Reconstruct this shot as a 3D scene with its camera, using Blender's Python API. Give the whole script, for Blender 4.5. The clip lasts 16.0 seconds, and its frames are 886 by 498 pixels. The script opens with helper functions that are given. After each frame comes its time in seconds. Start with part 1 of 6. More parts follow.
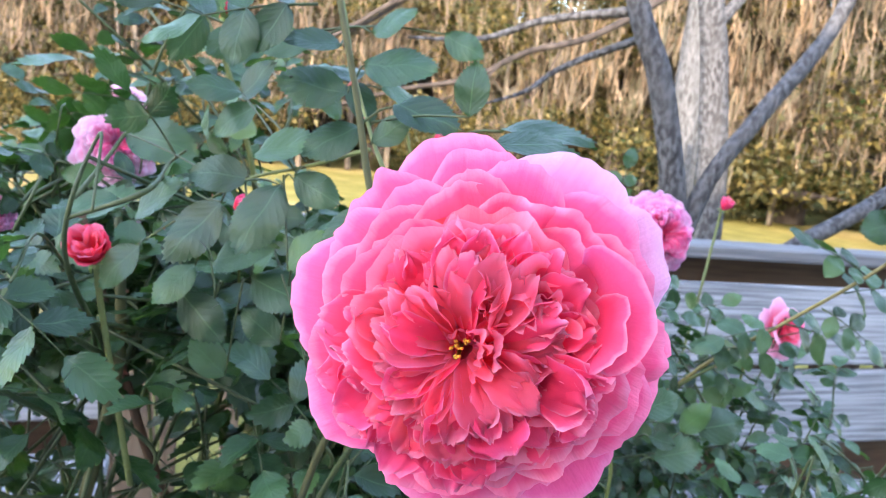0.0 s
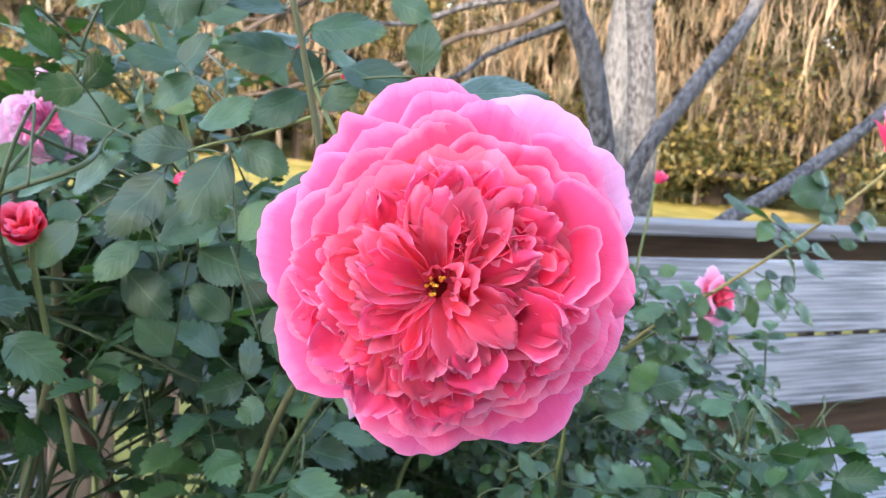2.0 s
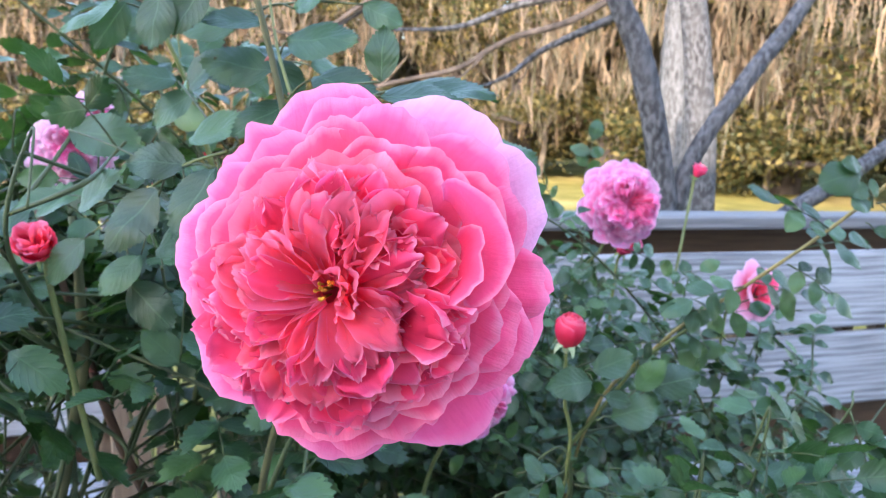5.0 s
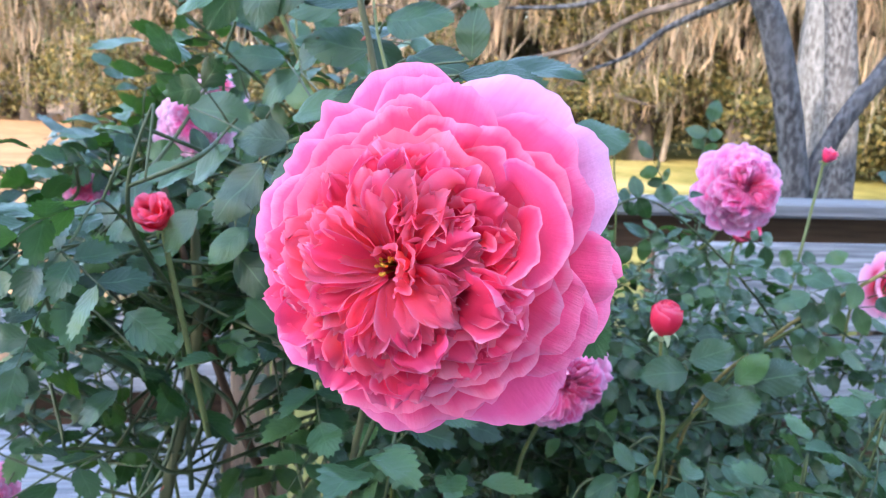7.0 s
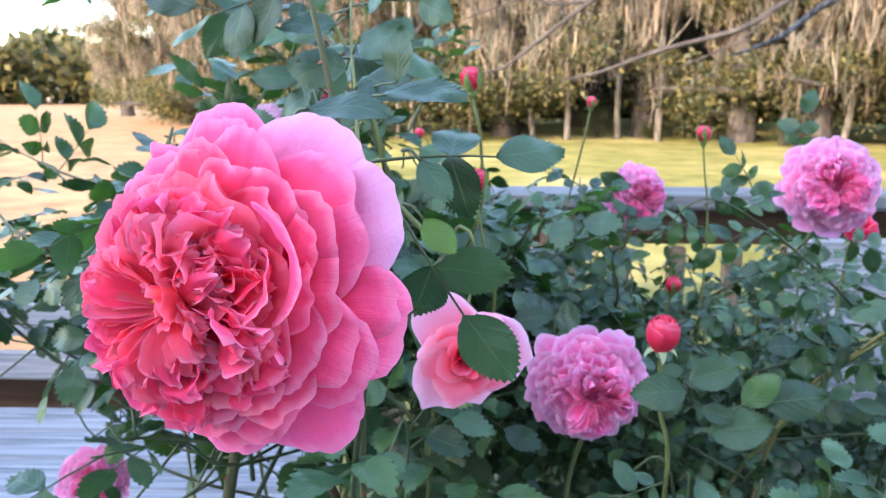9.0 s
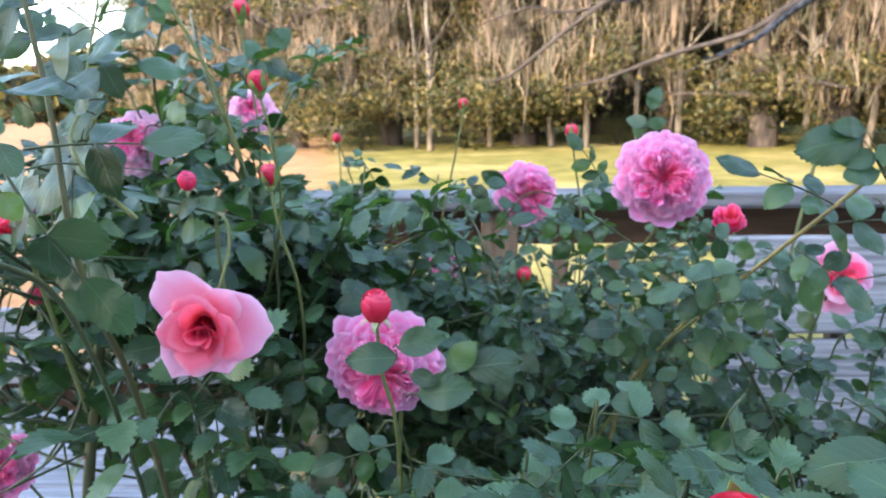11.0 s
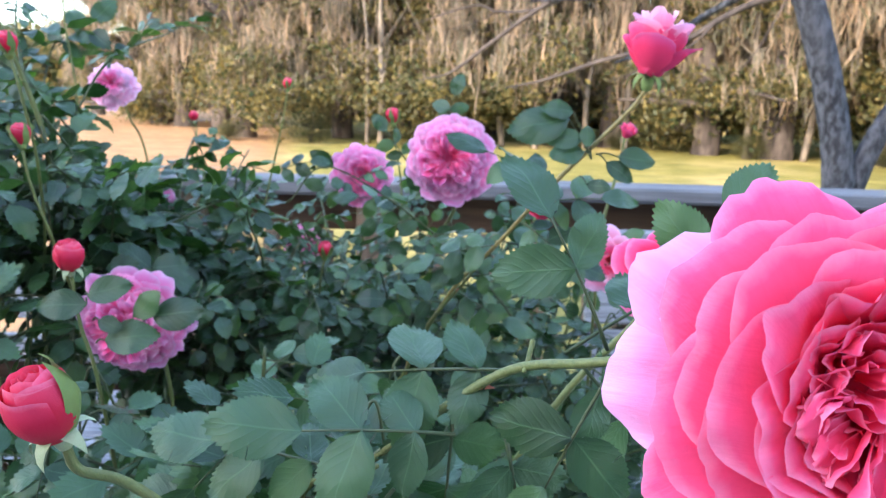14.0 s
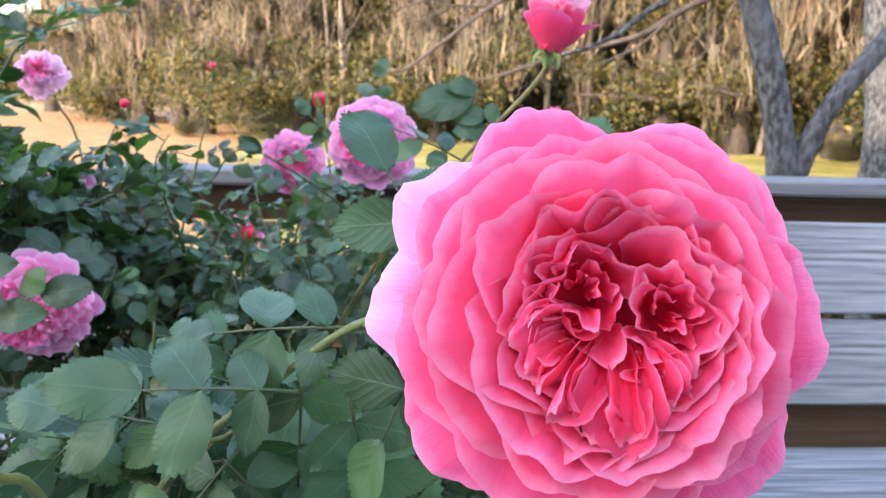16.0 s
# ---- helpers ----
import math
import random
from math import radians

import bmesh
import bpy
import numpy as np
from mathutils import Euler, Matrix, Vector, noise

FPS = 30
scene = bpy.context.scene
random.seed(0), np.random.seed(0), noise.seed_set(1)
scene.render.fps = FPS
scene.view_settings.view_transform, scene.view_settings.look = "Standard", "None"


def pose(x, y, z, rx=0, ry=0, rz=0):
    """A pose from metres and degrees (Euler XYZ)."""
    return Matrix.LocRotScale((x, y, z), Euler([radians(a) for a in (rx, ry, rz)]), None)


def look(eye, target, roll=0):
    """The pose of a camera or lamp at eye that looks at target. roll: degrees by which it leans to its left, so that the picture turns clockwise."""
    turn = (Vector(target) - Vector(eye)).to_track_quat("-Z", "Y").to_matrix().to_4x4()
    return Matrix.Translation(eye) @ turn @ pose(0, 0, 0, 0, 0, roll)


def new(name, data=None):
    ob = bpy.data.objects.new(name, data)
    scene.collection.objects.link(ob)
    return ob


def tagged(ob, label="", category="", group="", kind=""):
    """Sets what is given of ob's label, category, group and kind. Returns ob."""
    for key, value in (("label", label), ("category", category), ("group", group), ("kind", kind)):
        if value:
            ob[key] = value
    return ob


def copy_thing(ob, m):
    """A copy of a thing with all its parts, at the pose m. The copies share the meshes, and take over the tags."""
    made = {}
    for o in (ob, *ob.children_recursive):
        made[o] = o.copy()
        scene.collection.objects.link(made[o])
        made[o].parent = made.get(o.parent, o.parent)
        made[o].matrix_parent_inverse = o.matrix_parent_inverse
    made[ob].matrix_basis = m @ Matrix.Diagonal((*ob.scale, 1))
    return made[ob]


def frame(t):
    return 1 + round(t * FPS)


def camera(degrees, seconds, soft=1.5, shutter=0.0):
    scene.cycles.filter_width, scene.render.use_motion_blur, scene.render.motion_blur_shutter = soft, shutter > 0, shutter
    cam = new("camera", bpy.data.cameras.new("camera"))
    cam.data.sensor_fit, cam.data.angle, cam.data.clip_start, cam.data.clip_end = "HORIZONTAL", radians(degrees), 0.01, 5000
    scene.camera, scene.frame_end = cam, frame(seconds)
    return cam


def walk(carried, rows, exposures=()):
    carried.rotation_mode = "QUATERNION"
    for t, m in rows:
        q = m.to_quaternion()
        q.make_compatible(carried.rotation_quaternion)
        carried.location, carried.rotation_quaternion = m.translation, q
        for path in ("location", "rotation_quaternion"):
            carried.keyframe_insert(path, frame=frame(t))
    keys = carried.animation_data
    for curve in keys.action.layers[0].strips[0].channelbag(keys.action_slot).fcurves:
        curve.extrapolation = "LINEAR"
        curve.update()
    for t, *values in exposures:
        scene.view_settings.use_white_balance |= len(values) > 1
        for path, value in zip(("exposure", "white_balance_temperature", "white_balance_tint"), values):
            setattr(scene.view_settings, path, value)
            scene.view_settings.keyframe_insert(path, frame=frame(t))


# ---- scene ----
cam = camera(59.9, 16.0, 1.1)

PATH = [
    (0, (-0.4809, 0.1098, 1.1961), (0.1906, 1.9709, 0.9044), 6.05),
    (0.5, (-0.4707, 0.1056, 1.1833), (0.2271, 1.9558, 0.8836), 6.35),
    (1, (-0.4818, 0.1048, 1.1785), (0.2717, 1.9339, 0.8840), 5.90),
    (1.5, (-0.4758, 0.1107, 1.1830), (0.3086, 1.9238, 0.8713), 5.83),
    (2, (-0.4897, 0.1109, 1.1822), (0.3370, 1.9060, 0.8749), 5.14),
    (2.5, (-0.4869, 0.1045, 1.1778), (0.3573, 1.8940, 0.8861), 5.07),
    (3, (-0.4957, 0.1106, 1.1874), (0.3647, 1.8911, 0.8881), 4.31),
    (5.5, (-0.4404, 0.0912, 1.1847), (0.1546, 1.9731, 0.8616), 1.74),
    (6, (-0.4452, 0.0905, 1.1906), (0.0715, 1.9909, 0.8420), 1.42),
    (6.5, (-0.4368, 0.0875, 1.1908), (0.0124, 2.0022, 0.8273), 2.01),
    (7, (-0.4319, 0.0890, 1.1855), (-0.0495, 2.0164, 0.8126), 2.74),
    (7.5, (-0.4115, 0.0983, 1.1888), (-0.1284, 2.0365, 0.7852), 2.61),
    (8, (-0.3881, 0.0958, 1.1983), (-0.2236, 2.0448, 0.7811), 2.18),
    (10.3, (-0.204, 0.038, 1.202), (-0.324, 2.0, 0.834), -1.6),
    (10.5, (-0.183, 0.032, 1.2), (-0.299, 1.994, 0.831), -1.6),
    (11, (-0.119, 0.028, 1.191), (-0.209, 1.991, 0.817), -0.9),
    (11.5, (-0.067, 0.019, 1.184), (-0.121, 1.982, 0.805), -0.1),
    (12, (-0.031, 0.008, 1.181), (-0.056, 1.97, 0.796), 0.6),
    (12.5, (0.0, 0.0, 1.18), (0.0, 1.963, 0.798), 1.0),
    (13, (0.028, 0.001, 1.176), (0.042, 1.965, 0.797), 1.1),
    (13.5, (0.052, -0.004, 1.173), (0.074, 1.959, 0.794), 1.4),
    (14, (0.072, -0.01, 1.172), (0.109, 1.953, 0.791), 1.7),
    (14.5, (0.084, -0.012, 1.167), (0.145, 1.949, 0.777), 1.9),
    (15, (0.098, -0.007, 1.164), (0.193, 1.949, 0.757), 1.8),
    (15.5, (0.115, -0.01, 1.16), (0.226, 1.947, 0.76), 1.6),
    (16, (0.123, -0.015, 1.157), (0.253, 1.942, 0.769), 1.6),
]
cam.data.dof.use_dof, cam.data.dof.focus_distance, cam.data.dof.aperture_fstop = True, 0.22, 34.0
walk(cam, [(t, look(eye, target, roll)) for t, eye, target, roll in PATH], [(0.0, 3.57, 7000, 12), (2.5, 3.57, 7450, 12), (3.2, 3.57, 7300, 12), (5.3, 3.55, 6750, 12), (8.2, 3.52, 6500, 12), (10.3, 3.38, 7000, 11), (13.2, 3.38, 6950, 11), (14.2, 3.35, 6600, 11), (15.0, 3.35, 6350, 11), (15.5, 3.38, 6800, 12), (16.0, 3.38, 7400, 12)])

# world, sun and exposure
world = bpy.data.worlds.new("sky")
world.use_nodes = True
scene.world = world
sky = world.node_tree.nodes.new("ShaderNodeTexSky")
sky.sky_type, sky.sun_disc = "NISHITA", False
SUN_EL, SUN_AZ = radians(24), radians(217)
sky.sun_elevation, sky.sun_rotation = SUN_EL, SUN_AZ
background = world.node_tree.nodes["Background"]
world.node_tree.links.new(sky.outputs[0], background.inputs[0])
background.inputs[1].default_value = 0.15
sun_data = bpy.data.lights.new("sun", "SUN")
sun_data.energy, sun_data.angle, sun_data.color = 1.35, radians(0.6), (1.0, 0.86, 0.68)
sun = new("sun", sun_data)
toward = Vector((math.sin(SUN_AZ) * math.cos(SUN_EL), math.cos(SUN_AZ) * math.cos(SUN_EL), math.sin(SUN_EL)))
sun.matrix_world = look(toward * 30, (0, 0, 0))

rng = random.Random(7)


# ---------------------------------------------------------------- materials
def shader(name, rough=0.6, spec=0.4, metal=0.0):
    m = bpy.data.materials.new(name)
    m.use_nodes = True
    b = m.node_tree.nodes["Principled BSDF"]
    b.inputs["Roughness"].default_value = rough
    b.inputs["Specular IOR Level"].default_value = spec
    b.inputs["Metallic"].default_value = metal
    return m, m.node_tree, b


def node(tree, kind, **values):
    n = tree.nodes.new(kind)
    for key, value in values.items():
        n.inputs[key].default_value = value
    return n


def ramp(tree, source, stops):
    n = tree.nodes.new("ShaderNodeValToRGB")
    while len(n.color_ramp.elements) < len(stops):
        n.color_ramp.elements.new(0.5)
    for e, (at, c) in zip(n.color_ramp.elements, stops):
        e.position, e.color = at, (*c, 1)
    tree.links.new(source, n.inputs[0])
    return n.outputs[0]


def mix(tree, a, b, factor, mode="MIX"):
    n = tree.nodes.new("ShaderNodeMix")
    n.data_type, n.blend_type = "RGBA", mode
    for socket, value in ((n.inputs[0], factor), (n.inputs[6], a), (n.inputs[7], b)):
        if isinstance(value, (int, float)):
            socket.default_value = value
        elif isinstance(value, tuple):
            socket.default_value = (*value, 1)
        else:
            tree.links.new(value, socket)
    return n.outputs[2]


def noisy(tree, scale, detail=4.0, stretch=None, coords="Object", rough=0.55):
    c = tree.nodes.new("ShaderNodeTexCoord")
    n = node(tree, "ShaderNodeTexNoise", Scale=scale, Detail=detail, Roughness=rough)
    if stretch:
        m = node(tree, "ShaderNodeMapping", Scale=stretch)
        tree.links.new(c.outputs[coords], m.inputs[0])
        tree.links.new(m.outputs[0], n.inputs["Vector"])
    else:
        tree.links.new(c.outputs[coords], n.inputs["Vector"])
    return n.outputs["Fac"]


def bump(tree, b, height, strength=0.3, distance=0.01):
    n = node(tree, "ShaderNodeBump", Strength=strength, Distance=distance)
    tree.links.new(height, n.inputs["Height"])
    tree.links.new(n.outputs[0], b.inputs["Normal"])
    return n.outputs[0]


def grained(name, dark, light, scale, rough=0.7, spec=0.3, stretch=None, strength=0.3, distance=0.01, detail=5.0, low=0.35, high=0.65, random_tint=0.0):
    m, t, b = shader(name, rough, spec)
    fac = noisy(t, scale, detail, stretch)
    wide = noisy(t, scale * 0.13, 3.0, stretch)
    colour = ramp(t, fac, [(low, dark), (high, light)])
    colour = mix(t, colour, tuple(0.72 * c for c in light), ramp(t, wide, [(0.45, (0, 0, 0)), (0.7, (0.6, 0.6, 0.6))]))
    if random_tint:
        info = t.nodes.new("ShaderNodeObjectInfo")
        tint = ramp(t, info.outputs["Random"], [(0, (1 - random_tint,) * 3), (1, (1 + random_tint * 0.4,) * 3)])
        colour = mix(t, colour, tint, 1.0, "MULTIPLY")
    t.links.new(colour, b.inputs["Base Color"])
    bump(t, b, fac, strength, distance)
    return m


def thin(name, stops, through_stops, rough=0.5, spec=0.35, share=0.35, vein=None, island=0.0, grain=0.0):
    """A leaf or petal: colour from base to rim, part of the light passes through."""
    m, t, b = shader(name, rough, spec)
    uv = t.nodes.new("ShaderNodeUVMap")
    sep = t.nodes.new("ShaderNodeSeparateXYZ")
    t.links.new(uv.outputs[0], sep.inputs[0])
    along = sep.outputs[1]
    wob = noisy(t, 9.0, 3.0)
    add = t.nodes.new("ShaderNodeMath")
    add.operation = "MULTIPLY_ADD"
    t.links.new(wob, add.inputs[0])
    add.inputs[1].default_value = 0.1
    sub = t.nodes.new("ShaderNodeMath")
    sub.operation = "SUBTRACT"
    sub.inputs[1].default_value = 0.05
    t.links.new(along, sub.inputs[0])
    t.links.new(sub.outputs[0], add.inputs[2])
    col = ramp(t, add.outputs[0], stops)
    glow = ramp(t, add.outputs[0], through_stops)
    if island:
        geo = t.nodes.new("ShaderNodeNewGeometry")
        info = t.nodes.new("ShaderNodeObjectInfo")
        s = t.nodes.new("ShaderNodeMath")
        s.operation = "ADD"
        t.links.new(geo.outputs["Random Per Island"], s.inputs[0])
        t.links.new(info.outputs["Random"], s.inputs[1])
        f = t.nodes.new("ShaderNodeMath")
        f.operation = "FRACT"
        t.links.new(s.outputs[0], f.inputs[0])
        tint = ramp(t, f.outputs[0], [(0.0, (1 - island, 1 - island * 0.8, 1 - island)), (0.6, (1, 1, 1)), (1.0, (1 + island, 1 + island * 0.7, 1 + island * 0.3))])
        col = mix(t, col, tint, 1.0, "MULTIPLY")
        glow = mix(t, glow, tint, 1.0, "MULTIPLY")
    if vein:
        ax = t.nodes.new("ShaderNodeMath")
        ax.operation = "ABSOLUTE"
        off = t.nodes.new("ShaderNodeMath")
        off.operation = "SUBTRACT"
        off.inputs[1].default_value = 0.5
        t.links.new(sep.outputs[0], off.inputs[0])
        t.links.new(off.outputs[0], ax.inputs[0])
        slant = t.nodes.new("ShaderNodeMath")
        slant.operation = "MULTIPLY_ADD"
        slant.inputs[1].default_value = -0.75
        t.links.new(ax.outputs[0], slant.inputs[0])
        t.links.new(along, slant.inputs[2])
        mul = t.nodes.new("ShaderNodeMath")
        mul.operation = "MULTIPLY"
        mul.inputs[1].default_value = 21.0
        t.links.new(slant.outputs[0], mul.inputs[0])
        wave = t.nodes.new("ShaderNodeMath")
        wave.operation = "SINE"
        t.links.new(mul.outputs[0], wave.inputs[0])
        puff = t.nodes.new("ShaderNodeMath")
        puff.operation = "ABSOLUTE"
        t.links.new(wave.outputs[0], puff.inputs[0])
        rib = ramp(t, ax.outputs[0], [(0.0, (1, 1, 1)), (0.03, (0, 0, 0))])
        side = ramp(t, puff.outputs[0], [(0.0, (0.14, 0.14, 0.14)), (0.2, (0, 0, 0))])
        both = mix(t, rib, side, 1.0, "LIGHTEN")
        col = mix(t, col, vein, mix(t, both, (0.75, 0.75, 0.75), 1.0, "MULTIPLY"))
        quilt = ramp(t, puff.outputs[0], [(0.0, (0, 0, 0)), (0.35, (0.62, 0.62, 0.62)), (1.0, (1, 1, 1))])
        dent = mix(t, quilt, (0, 0, 0), rib)
        crinkle = noisy(t, 900.0, 2.0)
        normal = bump(t, b, mix(t, dent, crinkle, 0.35), 0.42, 0.0007)
    else:
        streak = noisy(t, 5.0, 4.0, (9, 1, 1), "UV")
        if grain:
            col = mix(t, col, ramp(t, streak, [(0.30, (0.97, 0.90, 0.93)), (0.62, (1, 1, 1))]), 1.0, "MULTIPLY")
        normal = bump(t, b, mix(t, noisy(t, 22.0, 3.0, (1, 1, 1)), streak, 0.5), grain * 1.5, 0.02)
    t.links.new(col, b.inputs["Base Color"])
    tr = t.nodes.new("ShaderNodeBsdfTranslucent")
    t.links.new(glow, tr.inputs[0])
    ms = t.nodes.new("ShaderNodeMixShader")
    ms.inputs[0].default_value = share
    t.links.new(b.outputs[0], ms.inputs[1])
    t.links.new(tr.outputs[0], ms.inputs[2])
    t.links.new(ms.outputs[0], t.nodes["Material Output"].inputs[0])
    return m


LEAF = thin("rose_leaf", [(0.0, (0.028, 0.066, 0.030)), (1.0, (0.044, 0.093, 0.041))], [(0, (0.08, 0.22, 0.02)), (1, (0.09, 0.24, 0.02))], 0.34, 0.48, 0.16, (0.07, 0.14, 0.06), island=0.75)
# lighter copy of the rose leaf: sky sheen on near leaves put into the colour
LEAF_NEAR = thin("sheen_leaf", [(0.0, (0.033, 0.079, 0.038)), (1.0, (0.050, 0.107, 0.049))], [(0, (0.08, 0.22, 0.03)), (1, (0.09, 0.24, 0.03))], 0.36, 0.4, 0.14, (0.08, 0.16, 0.07), island=0.6)
LEAF_YOUNG = thin("young_leaf", [(0.0, (0.06, 0.14, 0.03)), (1.0, (0.08, 0.17, 0.035))], [(0, (0.2, 0.32, 0.03)), (1, (0.22, 0.33, 0.03))], 0.4, 0.4, 0.35, (0.12, 0.2, 0.06), island=0.2)
PETAL_IN = thin("petal_coral", [(0.0, (0.95, 0.30, 0.06)), (0.2, (0.95, 0.085, 0.16)), (0.6, (0.96, 0.125, 0.24)), (0.86, (0.96, 0.18, 0.34)), (1.0, (0.96, 0.42, 0.60))], [(0, (0.98, 0.18, 0.08)), (1, (0.98, 0.13, 0.25))], 0.6, 0.1, 0.60, island=0.16, grain=0.16)
PETAL_MID = thin("petal_pink", [(0.0, (0.95, 0.06, 0.14)), (0.70, (0.95, 0.052, 0.14)), (0.92, (0.95, 0.10, 0.23)), (1.0, (0.95, 0.34, 0.50))], [(0, (0.97, 0.09, 0.18)), (1, (0.97, 0.15, 0.40))], 0.6, 0.1, 0.36, island=0.12, grain=0.12)
PETAL_OUT = thin("petal_pale", [(0.0, (0.93, 0.09, 0.20)), (0.70, (0.95, 0.055, 0.165)), (0.9, (0.95, 0.105, 0.265)), (1.0, (0.95, 0.27, 0.46))], [(0, (0.95, 0.08, 0.22)), (1, (0.95, 0.145, 0.36))], 0.6, 0.1, 0.28, island=0.16, grain=0.12)
PETAL_RIM = thin("petal_bleached", [(0.0, (0.93, 0.12, 0.28)), (0.55, (0.94, 0.16, 0.38)), (0.8, (0.94, 0.25, 0.49)), (1.0, (0.94, 0.48, 0.72))], [(0, (0.95, 0.15, 0.38)), (1, (0.95, 0.36, 0.62))], 0.6, 0.1, 0.30, island=0.12, grain=0.12)
PETAL_ROSE = thin("petal_rose", [(0.0, (0.90, 0.03, 0.09)), (0.5, (0.94, 0.047, 0.13)), (0.90, (0.95, 0.092, 0.23)), (1.0, (0.95, 0.31, 0.48))], [(0, (0.97, 0.06, 0.14)), (1, (0.97, 0.14, 0.32))], 0.55, 0.15, 0.36, island=0.10, grain=0.08)
PETAL_FAR = thin("petal_lilac", [(0.0, (0.88, 0.05, 0.18)), (0.6, (0.90, 0.12, 0.34)), (0.88, (0.92, 0.29, 0.60)), (1.0, (0.94, 0.62, 0.84))], [(0, (0.92, 0.1, 0.26)), (1, (0.94, 0.32, 0.62))], 0.6, 0.1, 0.42, island=0.16, grain=0.12)
PETAL_PINK = thin("petal_candy", [(0.0, (0.90, 0.10, 0.27)), (0.6, (0.92, 0.16, 0.38)), (0.9, (0.93, 0.25, 0.50)), (1.0, (0.94, 0.48, 0.72))], [(0, (0.94, 0.16, 0.36)), (1, (0.95, 0.30, 0.54))], 0.6, 0.1, 0.45, island=0.14, grain=0.1)
PETAL_LILAC = thin("petal_pale_lilac", [(0.0, (0.90, 0.14, 0.34)), (0.6, (0.91, 0.30, 0.55)), (0.88, (0.92, 0.50, 0.74)), (1.0, (0.93, 0.74, 0.88))], [(0, (0.92, 0.2, 0.4)), (1, (0.94, 0.5, 0.74))], 0.6, 0.1, 0.42, island=0.16, grain=0.1)
PETAL_TEA = thin("petal_blush", [(0.0, (0.96, 0.20, 0.22)), (0.45, (0.96, 0.24, 0.40)), (0.8, (0.95, 0.42, 0.64)), (1.0, (0.95, 0.64, 0.83))], [(0, (0.97, 0.22, 0.25)), (1, (0.97, 0.36, 0.52))], 0.6, 0.1, 0.42, island=0.12, grain=0.12)
PETAL_SALMON = thin("petal_salmon", [(0.0, (0.96, 0.30, 0.22)), (0.5, (0.96, 0.15, 0.24)), (0.88, (0.96, 0.22, 0.36)), (1.0, (0.95, 0.46, 0.60))], [(0, (0.97, 0.22, 0.2)), (1, (0.97, 0.22, 0.34))], 0.55, 0.15, 0.45, island=0.15, grain=0.12)
PETAL_BUD = thin("petal_red", [(0.0, (0.72, 0.05, 0.08)), (0.6, (0.76, 0.02, 0.075)), (0.88, (0.86, 0.05, 0.13)), (1.0, (0.93, 0.20, 0.33))], [(0, (0.85, 0.04, 0.04)), (1, (0.85, 0.03, 0.08))], 0.5, 0.25, 0.32, island=0.15, grain=0.1)
TWIG = grained("dark_twig", (0.03, 0.05, 0.018), (0.07, 0.085, 0.03), 40, 0.5, 0.4)
STEM = grained("green_stem", (0.09, 0.115, 0.03), (0.16, 0.17, 0.055), 40, 0.5, 0.4, (1, 1, 0.2), 0.15, 0.002)
CANE_TAN = grained("tan_stem", (0.20, 0.15, 0.045), (0.34, 0.25, 0.09), 40, 0.5, 0.4, (1, 1, 0.2), 0.15, 0.002)
CANE = grained("old_cane", (0.05, 0.055, 0.02), (0.11, 0.10, 0.04), 30, 0.6, 0.35, (1, 1, 0.2), 0.25, 0.003)
BARK_RED = grained("brown_cane", (0.07, 0.035, 0.02), (0.14, 0.075, 0.045), 30, 0.7, 0.3, (1, 1, 0.2), 0.3, 0.003)
THORN = grained("thorn", (0.30, 0.07, 0.05), (0.40, 0.14, 0.09), 60, 0.45)
SEPAL = grained("sepal", (0.14, 0.20, 0.05), (0.22, 0.28, 0.09), 60, 0.5)
SEPAL_PALE = grained("pale_sepal", (0.26, 0.32, 0.15), (0.45, 0.48, 0.30), 60, 0.55)
STAMEN = grained("stamen", (0.75, 0.34, 0.03), (0.9, 0.55, 0.08), 200, 0.6)
WOOD = grained("weathered_board", (0.13, 0.13, 0.145), (0.35, 0.35, 0.38), 9, 0.75, 0.25, (0.30, 11, 11), 0.5, 0.006, 8.0, 0.38, 0.63, 0.12)
WOOD_CAP = grained("bleached_cap", (0.115, 0.112, 0.12), (0.24, 0.235, 0.25), 9, 0.8, 0.2, (0.35, 9, 9), 0.4, 0.006, 7.0, 0.33, 0.7, 0.12)
WOOD_BROWN = grained("stained_timber", (0.10, 0.065, 0.045), (0.24, 0.17, 0.12), 9, 0.75, 0.25, (6, 6, 0.4), 0.35, 0.006, 7.0, 0.33, 0.7, 0.15)
# brown timber with the shade under cap and seats put into its colour
WOOD_SHADED = grained("shaded_apron", (0.05, 0.026, 0.016), (0.11, 0.062, 0.038), 9, 0.75, 0.25, (0.4, 6, 6), 0.35, 0.006, 7.0, 0.33, 0.7, 0.15)
BARK = grained("lichen_bark", (0.026, 0.026, 0.030), (0.115, 0.116, 0.13), 42, 0.9, 0.15, (1, 1, 0.5), 0.9, 0.02, 8.0, 0.40, 0.62)
BARK_OLD = grained("old_grey_bark", (0.035, 0.036, 0.04), (0.12, 0.122, 0.135), 26, 0.95, 0.1, (1, 1, 0.35), 0.8, 0.03, 7.0)
BARK_PALE = grained("pale_bark", (0.05, 0.042, 0.038), (0.15, 0.125, 0.105), 8, 0.9, 0.2, (1, 1, 0.3), 0.5, 0.02, 6.0)
BARK_DARK = grained("oak_bark", (0.022, 0.018, 0.018), (0.075, 0.06, 0.055), 5, 0.9, 0.2, (1, 1, 0.3), 0.6, 0.03, 6.0)
